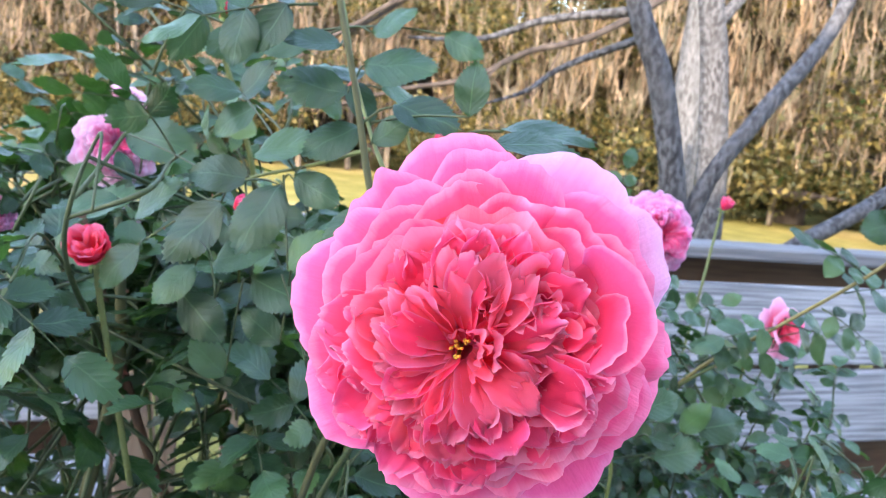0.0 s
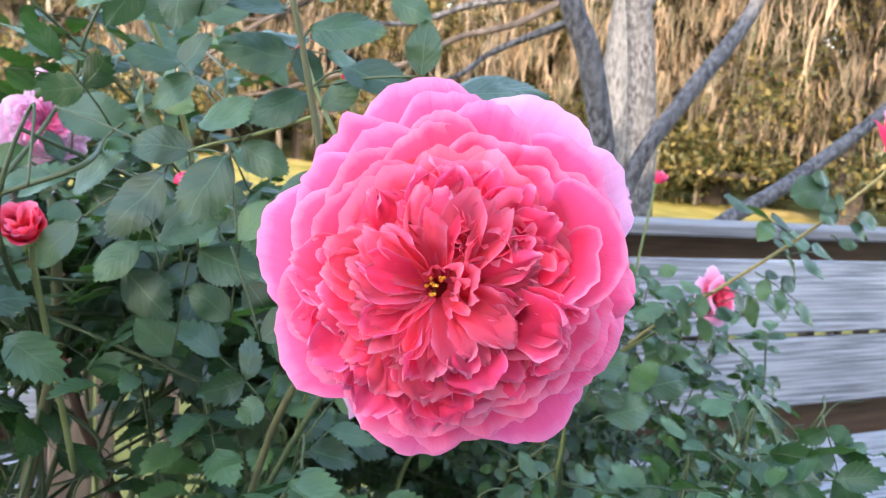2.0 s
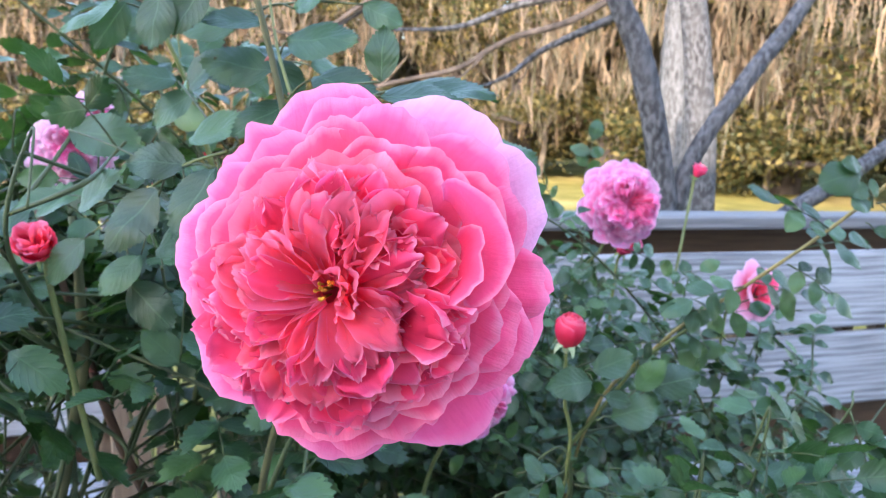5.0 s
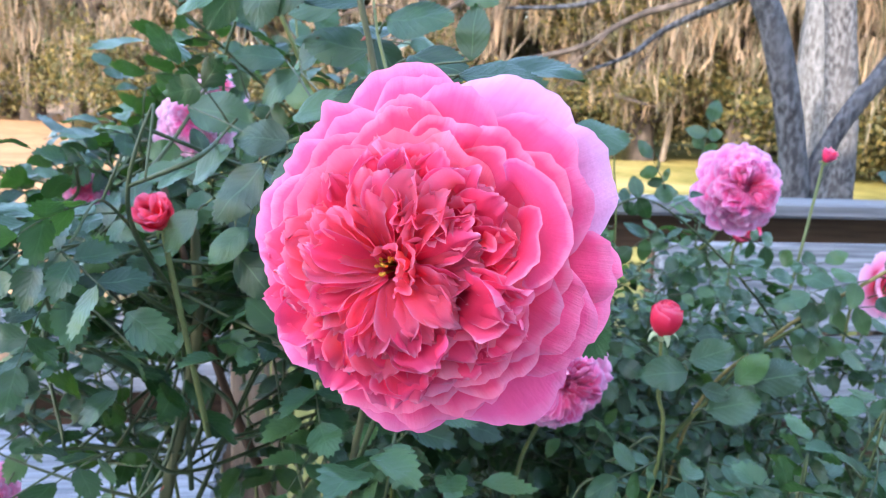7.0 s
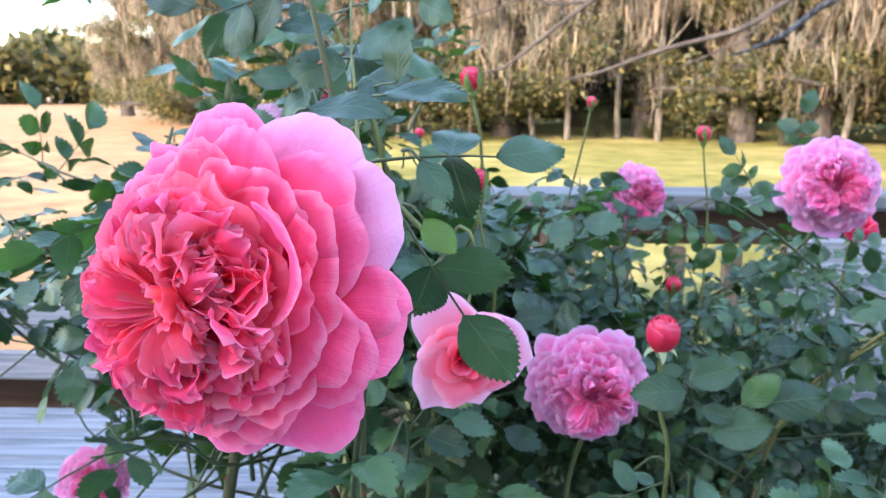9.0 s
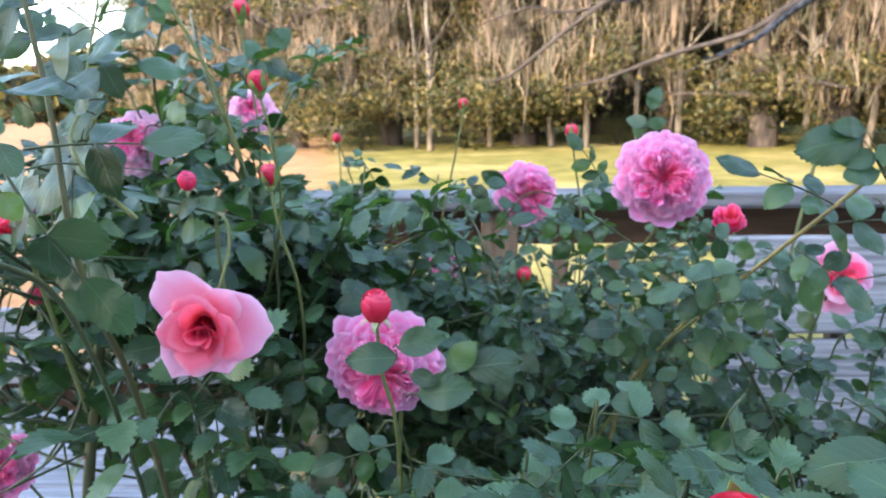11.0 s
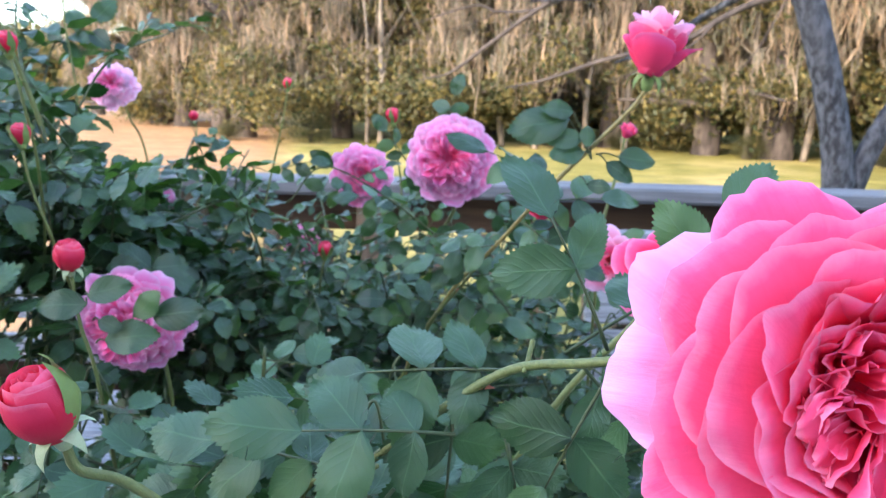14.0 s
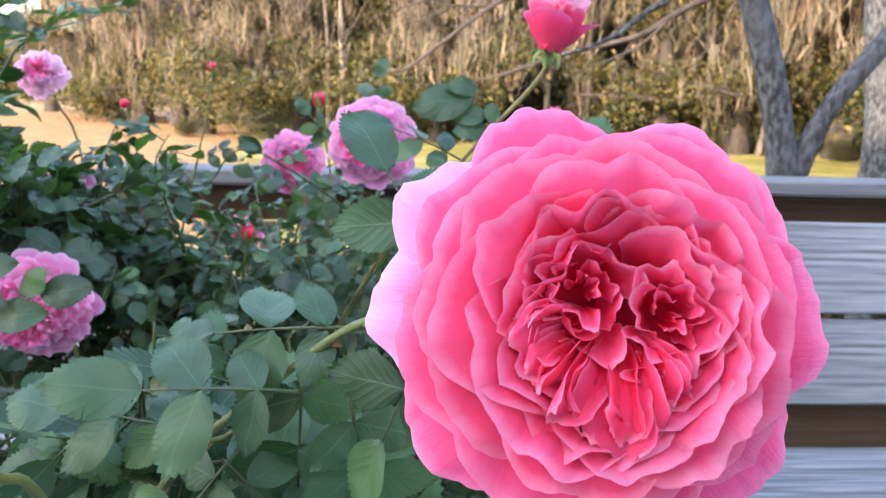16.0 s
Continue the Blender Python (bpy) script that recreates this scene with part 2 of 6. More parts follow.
OAK_LEAF = thin("oak_foliage", [(0, (0.042, 0.042, 0.018)), (1, (0.09, 0.078, 0.036))], [(0, (0.2, 0.17, 0.05)), (1, (0.24, 0.19, 0.07))], 0.55, 0.25, 0.3, island=0.9)
SHRUB_LEAF = thin("shrub_foliage", [(0, (0.026, 0.030, 0.013)), (1, (0.055, 0.054, 0.024))], [(0, (0.10, 0.10, 0.03)), (1, (0.13, 0.11, 0.04))], 0.6, 0.2, 0.25, island=0.8)
MOSS = thin("spanish_moss", [(0, (0.13, 0.105, 0.092)), (1, (0.27, 0.215, 0.18))], [(0, (0.25, 0.195, 0.155)), (1, (0.30, 0.23, 0.18))], 0.9, 0.1, 0.3, island=0.6)
POT = grained("black_plastic", (0.012, 0.012, 0.014), (0.03, 0.03, 0.034), 8, 0.5, 0.4)
SOIL = grained("potting_soil", (0.02, 0.014, 0.01), (0.06, 0.045, 0.03), 40, 0.95, 0.1, None, 0.8, 0.02)
SIDING = grained("house_siding", (0.62, 0.61, 0.58), (0.74, 0.73, 0.70), 3, 0.7, 0.3, (0.2, 1, 4), 0.1, 0.01)


# ---------------------------------------------------------------- mesh helpers
def mesh_of(name, verts, faces, material, uvs=None, smooth=True):
    me = bpy.data.meshes.new(name)
    me.from_pydata([tuple(v) for v in verts], [], [tuple(f) for f in faces])
    if uvs is not None:
        layer = me.uv_layers.new(name="UVMap")
        idx = np.empty(len(me.loops), dtype=np.int32)
        me.loops.foreach_get("vertex_index", idx)
        layer.data.foreach_set("uv", np.asarray(uvs, dtype=np.float32)[idx].ravel())
    me.polygons.foreach_set("use_smooth", [smooth] * len(me.polygons))
    me.materials.append(material)
    me.update()
    return me


def part(name, data, parent, m=None, label="", material=None):
    """Links a mesh (or a bmesh with its material) as one object under a thing or a part."""
    if isinstance(data, bmesh.types.BMesh):
        me = bpy.data.meshes.new(name)
        data.to_mesh(me)
        data.free()
        me.materials.append(material)
        data = me
    ob = new(name, data)
    ob.parent = parent
    if m is not None:
        ob.matrix_basis = m
    if label:
        ob["label"] = label
    return ob


def thing(name, place, label, category, group="", kind=""):
    ob = new(name)
    ob.empty_display_size = 0.02
    ob.matrix_basis = place if isinstance(place, Matrix) else Matrix.Translation(place)
    return tagged(ob, label, category, group, kind)


def box_bm(sx, sy, sz, bevel=0.004, wobble=0.0):
    """A board about its centre, with worn edges."""
    bm = bmesh.new()
    bmesh.ops.create_cube(bm, size=1.0)
    for v in bm.verts:
        v.co = Vector((v.co.x * sx, v.co.y * sy, v.co.z * sz))
    if bevel:
        bmesh.ops.bevel(bm, geom=list(bm.edges), offset=bevel, segments=1, affect="EDGES")
    if wobble:
        for v in bm.verts:
            v.co += Vector((rng.uniform(-1, 1), rng.uniform(-1, 1), rng.uniform(-1, 1))) * wobble
    return bm


def smooth_line(points, steps=6):
    """Catmull-Rom through control points (x, y, z, radius)."""
    pts = [np.array(p, float) for p in points]
    pts = [2 * pts[0] - pts[1]] + pts + [2 * pts[-1] - pts[-2]]
    out = []
    for i in range(1, len(pts) - 2):
        a, b, c, d = pts[i - 1:i + 3]
        for k in range(steps):
            t = k / steps
            out.append(0.5 * (2 * b + (c - a) * t + (2 * a - 5 * b + 4 * c - d) * t**2 + (3 * b - a - 3 * c + d) * t**3))
    out.append(pts[-2])
    return np.array(out)


def tube(line, sides=7, bumpy=0.0):
    """Verts and faces of a tapering tube along rows of x, y, z, radius."""
    verts, faces = [], []
    n = len(line)
    side = None
    for i, p in enumerate(line):
        d = line[min(i + 1, n - 1)][:3] - line[max(i - 1, 0)][:3]
        d = d / (np.linalg.norm(d) + 1e-9)
        if side is None:
            side = np.cross(d, (0.3, 0.9, 0.2))
        side = side - d * side.dot(d)
        side /= np.linalg.norm(side) + 1e-9
        other = np.cross(d, side)
        for k in range(sides):
            a = 2 * math.pi * k / sides
            r = max(p[3], 0.0003) * (1 + (rng.uniform(-bumpy, bumpy) if bumpy else 0))
            verts.append(p[:3] + r * (math.cos(a) * side + math.sin(a) * other))
    for i in range(n - 1):
        for k in range(sides):
            q = (k + 1) % sides
            faces.append((i * sides + k, i * sides + q, (i + 1) * sides + q, (i + 1) * sides + k))
    faces.append(tuple(range(sides))[::-1])
    faces.append(tuple((n - 1) * sides + k for k in range(sides)))
    return verts, faces


def joined(pieces):
    verts, faces, base = [], [], 0
    for v, f in pieces:
        verts.extend(v)
        faces.extend(tuple(i + base for i in q) for q in f)
        base += len(v)
    return verts, faces


def axes(place, ahead, spin=0.0, size=1.0):
    """A pose whose z axis points ahead; spin in degrees about it, with y as near to up as can be."""
    z = Vector(ahead).normalized()
    x = Vector((0, 0, 1)).cross(z)
    x = x.normalized() if x.length > 1e-4 else Vector((1, 0, 0))
    y = z.cross(x)
    m = Matrix((x, y, z)).transposed().to_4x4()
    return Matrix.Translation(place) @ m @ Matrix.Rotation(radians(spin), 4, "Z") @ Matrix.Scale(size, 4)


# ---------------------------------------------------------------- petals and blooms
def petal_mesh(length, half, a0, a1, wrap, ruffle, seed, material, curl=0.0, r0=0.05, h0=0.0, nu=11, nv=9, notch=0.0, fold=0.0):
    """One petal: rises from the bloom's base at the angle a0 from its axis and leaves at a1; x is outward, z the axis."""
    verts, uvs, faces = [], [], []
    cols = []
    for j in range(nu):
        u = 2 * j / (nu - 1) - 1
        reach = 0.42 + 0.58 * math.sqrt(max(0.0, 1 - 0.985 * abs(u) ** 3.0)) - notch * math.exp(-(u / 0.18) ** 2)
        reach *= 1 + 0.07 * noise.noise((u * 1.4 + seed, seed * 1.7, 0.3)) + 0.03 * noise.noise((u * 7.0 + seed, seed, 4.1))
        r, h, col = r0, h0, []
        steps = nv * 3
        for i in range(steps + 1):
            v = i / steps
            if i % 3 == 0:
                col.append((r, h, v, u))
            a = a0 + (a1 - a0) * v + (curl * max(0, v - 0.7) / 0.3 if curl else 0)
            a = radians(a)
            r += math.sin(a) * length * reach / steps
            h += math.cos(a) * length * reach / steps
        cols.append(col)
    for i in range(nv + 1):
        for j in range(nu):
            r, h, v, u = cols[j][i]
            w = half * min(1.0, 0.22 + 1.25 * v ** 0.8)
            rho = max(abs(r) * wrap, half * 0.45)
            ang = u * w / rho
            x, y, z = r - rho * (1 - math.cos(ang)), rho * math.sin(ang), h
            wave = ruffle * v * v * noise.noise((u * 2.4 + seed * 3.1, v * 2.2, seed))
            fine = ruffle * 0.35 * v ** 3 * noise.noise((u * 4.5 + seed, v * 2.5, seed * 2.0))
            a = radians(a0 + (a1 - a0) * v)
            x += (wave + fine) * math.cos(a) - fold * u * u * v * math.cos(a)
            z -= (wave + fine) * math.sin(a) - fold * u * u * v * math.sin(a)
            verts.append((x, y, z))
            uvs.append((0.5 + 0.5 * u, v))
    for i in range(nv):
        for j in range(nu - 1):
            k = i * nu + j
            faces.append((k, k + 1, k + nu + 1, k + nu))
    return mesh_of("petal", verts, faces, material, uvs)


def ring(bloom, count, spec, material, start, jitter=6.0, variants=3, seed=0, name="petal"):
    """A ring of petals round the bloom's axis; alike petals share their mesh."""
    local = random.Random(seed * 31 + count)
    shapes = [petal_mesh(seed=seed + 0.37 * k, material=material, **spec) for k in range(variants)]
    for k in range(count):
        turn = start + 360 * k / count + local.uniform(-jitter, jitter)
        m = Matrix.Rotation(radians(turn), 4, "Z") @ Matrix.Rotation(radians(local.uniform(-6, 6)), 4, "Y") @ Matrix.Rotation(radians(local.uniform(-10, 10)), 4, "X")
        part(name, shapes[k % variants], bloom, m @ Matrix.Scale(local.uniform(0.95, 1.05), 4))


def wall_petal(bloom, cx, cy, rad, turn, span, low, top, flare, ruffle, seed, material, curl=0.0, nu=19, nv=9, point=0.0):
    """A petal that stands round the centre (cx, cy) like a piece of a cup, its rim wavy and rolled out by curl."""
    verts, uvs, faces = [], [], []
    for i in range(nv + 1):
        v = i / nv
        for j in range(nu):
            u = 2 * j / (nu - 1) - 1
            reach = 0.60 + 0.40 * math.sqrt(max(0.0, 1 - 0.97 * abs(u) ** 3)) + point * math.exp(-(u / 0.22) ** 2)
            reach *= 1 + 0.06 * noise.noise((u * 2.1 + seed, seed * 1.3, 0.7)) + 0.035 * noise.noise((u * 8.0 + seed, seed, 2.1))
            s = v * reach
            a = radians(turn + span * u * (0.62 + 0.38 * min(1.0, s)))
            r = rad * (0.50 + 0.50 * min(1.0, s) ** 0.7) + flare * s * s + curl * max(0.0, s - 0.72) ** 2 * 6
            r += ruffle * s * s * (noise.noise((u * 2.3 + seed * 2.7, s * 1.6, seed)) + 0.22 * noise.noise((u * 6.0 + seed, s * 2.0, seed * 1.9)))
            z = low + (top - low) * s - curl * max(0.0, s - 0.80) ** 2 * 9
            verts.append((cx + r * math.cos(a), cy + r * math.sin(a), z))
            uvs.append((0.5 + 0.5 * u, max(v, 0.3 + 0.7 * abs(u) ** 5)))
    for i in range(nv):
        for j in range(nu - 1):
            k = i * nu + j
            faces.append((k, k + 1, k + nu + 1, k + nu))
    part("petal", mesh_of("petal", verts, faces, material, uvs), bloom)


def swirl(bloom, cx, cy, size, count, low, top, material, seed, inner=0.02, ruffle=0.05, flare=0.03):
    """A tight bud of standing petals, one wrapped round the other."""
    local = random.Random(seed)
    for k in range(count):
        f = k / max(1, count - 1)
        rad = inner + (size - inner) * f ** 0.85
        wall_petal(bloom, cx + local.uniform(-0.01, 0.01), cy + local.uniform(-0.01, 0.01), rad, 137.5 * k + local.uniform(-25, 25), local.uniform(58, 88) - 14 * f, low, top * (1 - 0.10 * f * f) + local.uniform(-0.03, 0.03), flare * f + local.uniform(-0.02, 0.03), ruffle * (0.5 + f), seed + 0.73 * k, material, local.uniform(-0.03, 0.12) * f)


def page(bloom, ox, oy, angle, r0, r1, h0, h1, half, roll, seed, material, cup=0.0, ruffle=0.06, nu=13, nv=13):
    """A petal that runs outward from near the middle, turned on its length by roll so that one long edge stands up."""
    verts, uvs, faces = [], [], []
    ca, sa = math.cos(radians(angle)), math.sin(radians(angle))
    for i in range(nv + 1):
        v = i / nv
        r = r0 + (r1 - r0) * v
        h = h0 + (h1 - h0) * math.sin(min(1.0, v * 1.15) * math.pi / 2) - 0.10 * max(0.0, v - 0.72) ** 2 * 4
        wide = half * (0.30 + 0.70 * math.sin(math.pi * min(0.93, 0.12 + 0.62 * v))) * (1 - 0.75 * max(0.0, v - 0.78) ** 2 / 0.0484 * 0.6)
        turn = radians(roll * (1.0 - 0.35 * v) + 16 * noise.noise((v * 1.7 + seed, seed, 0.4)))
        for j in range(nu):
            u = 2 * j / (nu - 1) - 1
            across = u * wide
            lift = cup * u * u * v + ruffle * v * (0.3 + abs(u)) * (noise.noise((u * 1.6 + seed * 2.0, v * 2.4, seed)) + 0.5 * noise.noise((u * 4.0 + seed, v * 6.0, seed * 1.4)))
            back = 0.05 * u * u * v + 0.025 * v * noise.noise((u * 5.0 + seed, seed * 1.1, 3.0))
            q = across * math.cos(turn) - lift * math.sin(turn)
            z = h + across * math.sin(turn) + lift * math.cos(turn)
            rr = r - back
            verts.append((ox + rr * ca - q * sa, oy + rr * sa + q * ca, z))
            uvs.append((0.5 + 0.5 * u, max(v, 0.35 + 0.65 * abs(u) ** 2.5)))
    for i in range(nv):
        for j in range(nu - 1):
            k = i * nu + j
            faces.append((k, k + 1, k + nu + 1, k + nu))
    part("petal", mesh_of("petal", verts, faces, material, uvs), bloom)


def pages(bloom, ox, oy, angle, spread, count, reach, roll, material, seed, h1=0.48, half=0.15, h0=0.14, r0=0.03):
    local = random.Random(seed)
    for k in range(count):
        a = angle + spread * ((k + 0.5) / count - 0.5) + local.uniform(-4, 4)
        page(bloom, ox, oy, a, r0, reach * local.uniform(0.82, 1.10), h0, h1 + local.uniform(-0.05, 0.05), half * local.uniform(0.8, 1.25), roll + local.uniform(-22, 22), seed + 0.77 * k, material, local.uniform(-0.06, 0.10), 0.07)


def spec(length, half, a0, a1, wrap=1.0, ruffle=0.05, curl=0.0, **more):
    return dict(length=length, half=half, a0=a0, a1=a1, wrap=wrap, ruffle=ruffle, curl=curl, **more)


def layer(r, h, bend, half, ruffle=0.08, curl=8.0, wrap=1.05):
    """A ring whose rims stand r out and h up; bend: degrees by which a petal turns outward (or, below 0, inward) on its way."""
    mean = math.degrees(math.atan2(r - 0.05, h))
    return spec(math.hypot(r - 0.05, h) * 1.02, half, mean - bend / 2, mean + bend / 2, wrap, ruffle, curl)


def spiral(bloom, count, r_out, r_in, h_of, bend_of, half_of, ruffle, materials, seed, nu=19, nv=9, curl=10.0, wrap=1.15, shapes=0):
    """Petals in the spiral in which they grow: each lies inside the one before. The functions take 0 (outermost) to 1 (innermost)."""
    local = random.Random(seed)
    shared = {}
    for k in range(count):
        t = k / (count - 1)
        turn = 137.5 * k + local.uniform(-9, 9)
        r = r_out + (r_in - r_out) * t ** 0.92
        r *= 1 + 0.07 * noise.noise((math.cos(radians(turn)) * 1.3 + seed, math.sin(radians(turn)) * 1.3, seed * 0.7)) * (1 - 0.5 * t)
        material = next(m for top, m in materials if t <= top)
        key = (round(t * shapes), local.randint(0, 1)) if shapes else k
        if key not in shared:
            lay = layer(r, h_of(t), bend_of(t) + local.uniform(-4, 4), half_of(t) * local.uniform(0.9, 1.12), ruffle * (1 + 1.5 * t * t), curl * local.uniform(0.3, 1.8), wrap)
            shared[key] = petal_mesh(seed=seed + 0.61 * k, material=material, nu=nu, nv=nv, notch=local.choice((0, 0, 0.05)), **lay)
        m = Matrix.Rotation(radians(turn), 4, "Z") @ Matrix.Rotation(radians(local.uniform(-2.5, 2.5)), 4, "Y") @ Matrix.Rotation(radians(local.uniform(-5, 5)), 4, "X")
        part("petal", shared[key], bloom, m)


def sepals(rose, size, reach=0.55, open_angle=120, wide=0.11, skin=SEPAL):
    verts, faces, uvs = [], [], []
    for k in range(5):
        turn = Matrix.Rotation(radians(72 * k), 3, "Z")
        base = len(verts)
        for i in range(6):
            v = i / 5
            w = wide * (1 - v) ** 0.8 + 0.004
            a = radians(open_angle * (0.3 + 0.7 * v))
            for u in (-1, 0, 1):
                p = Vector((0.06 + reach * v * math.sin(a), u * w, reach * v * math.cos(a) * 0.8 - 0.02 * abs(u)))
                verts.append(turn @ p * size)
        for i in range(5):
            for j in range(2):
                q = base + i * 3 + j
                faces.append((q, q + 1, q + 4, q + 3))
    hip_v, hip_f = tube(np.array([(0, 0, -0.30, 0.04), (0, 0, -0.24, 0.10), (0, 0, -0.12, 0.13), (0, 0, 0.0, 0.10)]) * size, 10)
    v, f = joined([(verts, faces), (hip_v, hip_f)])
    part("sepal", mesh_of("sepal", v, f, skin), rose)


def stalk(rose, points, radius, material=None):
    """The flower's stalk, in world coordinates, from the bloom down."""
    inv = rose.matrix_basis.inverted()
    line = smooth_line([(*p, radius * (1 + 0.07 * i)) for i, p in enumerate(points)], 7)
    v, f = tube(line, 8, 0.05)
    v = [inv @ Vector(p) for p in v]
    part("stem", mesh_of("stem", v, f, material or STEM), rose)


def prickles(owner, line, step, size, seed):
    """Curved thorns along a cane, one mesh each kind."""
    local = random.Random(seed)
    verts, faces = [], []
    i = 1
    while i < len(line) - 1:
        d = Vector(line[i + 1][:3]) - Vector(line[i][:3])
        out = d.cross(Vector((local.uniform(-1, 1), local.uniform(-1, 1), local.uniform(-1, 1)))).normalized()
        p = Vector(line[i][:3]) + out * line[i][3] * 0.8
        d.normalize()
        s = out.cross(d)
        b = len(verts)
        for q in (p + d * size * 0.5, p + s * size * 0.22, p - d * size * 0.5, p - s * size * 0.22, p + out * size * 1.1 - d * size * 0.5):
            verts.append(q)
        faces += [(b, b + 1, b + 4), (b + 1, b + 2, b + 4), (b + 2, b + 3, b + 4), (b + 3, b, b + 4)]
        i += step + local.randint(0, step)
    if verts:
        tagged(part("thorn_growth", mesh_of("thorn_growth", verts, faces, THORN, smooth=False), owner), kind="stuff")


# ---------------------------------------------------------------- leaves
def leaflet(seed, droop=0.12, fold=0.12, rows=9, teeth=True):
    """Verts, faces, uvs of a toothed rose leaflet one long, along +x, face up +z."""
    verts, faces, uvs = [], [], []
    cols = (-1.0, -0.5, 0.0, 0.5, 1.0) if rows > 20 else (-1.0, 0.0, 1.0)
    for i in range(rows + 1):
        v = i / rows
        w = 0.325 * (math.sin(math.pi * min(1, v ** 0.90 * 0.985 + 0.01))) ** 0.74
        for u in cols:
            edge = abs(u) == 1.0
            tooth = 1.15 / rows if (i % 2 and edge and teeth) else 0.0
            ww = w * (1 + 0.7 * tooth / 0.32 * 0.32) + tooth * 0.5
            x = v + tooth * 1.1
            z = fold * abs(u) * w * 1.6 - droop * v * v + 0.07 * noise.noise((v * 2.6 + seed, u * 1.3, seed * 1.3)) - 0.20 * abs(u) ** 2 * w + 0.006 * abs(u) * math.sin(21 * v - 8 * abs(u) * w)
            verts.append((x, u * ww, z))
            uvs.append((0.5 + 0.5 * u, v))
    n = len(cols)
    for i in range(rows):
        for j in range(n - 1):
            k = i * n + j
            faces.append((k, k + 1, k + n + 1, k + n))
    return np.array(verts), faces, uvs


LEAFLETS = [leaflet(1.3 * k + 0.4, droop=0.05 + 0.08 * k, fold=0.10 + 0.10 * k, rows=15) for k in range(4)]
NEAR_LEAFLETS = [leaflet(1.3 * k + 0.4, droop=0.05 + 0.08 * k, fold=0.03 + 0.05 * k, rows=31) for k in range(4)]
LEAFLET_MESH = [mesh_of("leaf", v, f, LEAF, uv) for v, f, uv in NEAR_LEAFLETS]
LEAFLET_NEAR = [mesh_of("leaf", v, f, LEAF_NEAR, uv) for v, f, uv in NEAR_LEAFLETS]
LEAFLET_YOUNG = [mesh_of("leaf", v, f, LEAF_YOUNG, uv) for v, f, uv in NEAR_LEAFLETS]


def compound(pose_m, size, seed, count=5, droop=0.3):
    """Poses of the leaflets of one rose leaf, and its rachis, from the stem at pose_m along its x axis."""
    local = random.Random(seed)
    length = size * 1.85
    rachis, poses = [], []
    for i in range(6):
        v = i / 5
        rachis.append((length * v, 0, -droop * length * v * v, 0.0007 * (1.4 - 0.7 * v)))
    def at(v):
        return Vector((length * v, 0, -droop * length * v * v))
    spots = [(1.0, 0)] + [(0.62, 1), (0.62, -1)] + ([(0.26, 1), (0.26, -1)] if count >= 5 else [])
    for v, side in spots[:count]:
        s = size * (1.12 if side == 0 else (1.0 if v > 0.5 else 0.82)) * local.uniform(0.88, 1.1)
        turn = Matrix.Rotation(radians(side * local.uniform(55, 80) + local.uniform(-8, 8)), 4, "Z")
        dip = Matrix.Rotation(radians(local.uniform(-8, 26) + (20 * droop if side == 0 else 0)), 4, "Y")
        rock = Matrix.Rotation(radians(local.uniform(-22, 22)), 4, "X")
        poses.append(pose_m @ Matrix.Translation(at(v)) @ turn @ dip @ rock @ Matrix.Scale(s, 4))
    line = np.array([(*(pose_m @ Vector(p[:3])), p[3]) for p in rachis])
    return poses, line


class Foliage:
    """Gathers leaflets and twigs into one mesh."""

    def __init__(self):
        self.v, self.f, self.uv, self.base = [], [], [], 0
        self.twigs = []

    def leaf(self, m, kind):
        v, f, uv = LEAFLETS[kind % len(LEAFLETS)]
        a = np.array(m)
        self.v.append(v @ a[:3, :3].T + a[:3, 3])
        self.f.extend(tuple(i + self.base for i in q) for q in f)
        self.uv.extend(uv)
        self.base += len(v)

    def finish(self, owner, material=LEAF, twig_material=TWIG):
        if self.v:
            tagged(part("foliage", mesh_of("foliage", np.concatenate(self.v), self.f, material, self.uv), owner), kind="stuff")
        if self.twigs:
            v, f = joined(self.twigs)
            tagged(part("twig_growth", mesh_of("twig_growth", v, f, twig_material), owner), kind="stuff")


# ---------------------------------------------------------------- ground, house, deck
DECK, LAWN = -0.10, -0.75
gm, gt, gb = shader("ground_cover", 0.9, 0.1)
coord = gt.nodes.new("ShaderNodeTexCoord")
grass_f = noisy(gt, 1.1, 8.0)
blade = noisy(gt, 28.0, 4.0)
patch = noisy(gt, 0.16, 4.0)
green = ramp(gt, grass_f, [(0.3, (0.115, 0.11, 0.029)), (0.7, (0.26, 0.218, 0.07))])
green = mix(gt, green, (0.46, 0.36, 0.17), ramp(gt, patch, [(0.5, (0, 0, 0)), (0.68, (0.7, 0.7, 0.7))]))
straw = ramp(gt, grass_f, [(0.3, (0.21, 0.115, 0.06)), (0.7, (0.38, 0.225, 0.12))])
line_map = node(gt, "ShaderNodeMapping", Rotation=(0, 0, radians(-10)), Location=(0, 0, 0))
gt.links.new(coord.outputs["Object"], line_map.inputs[0])
sep_g = gt.nodes.new("ShaderNodeSeparateXYZ")
gt.links.new(line_map.outputs[0], sep_g.inputs[0])
west = gt.nodes.new("ShaderNodeMapRange")
west.inputs[1].default_value, west.inputs[2].default_value = 0.3, -1.2
gt.links.new(sep_g.outputs[0], west.inputs[0])
ground_colour = mix(gt, green, straw, west.outputs[0])
ground_colour = mix(gt, ground_colour, (0.6, 0.6, 0.6), ramp(gt, blade, [(0.35, (0.5, 0.5, 0.5)), (0.6, (0, 0, 0))]), "MULTIPLY")
gt.links.new(ground_colour, gb.inputs["Base Color"])
bump(gt, gb, blade, 0.5, 0.03)

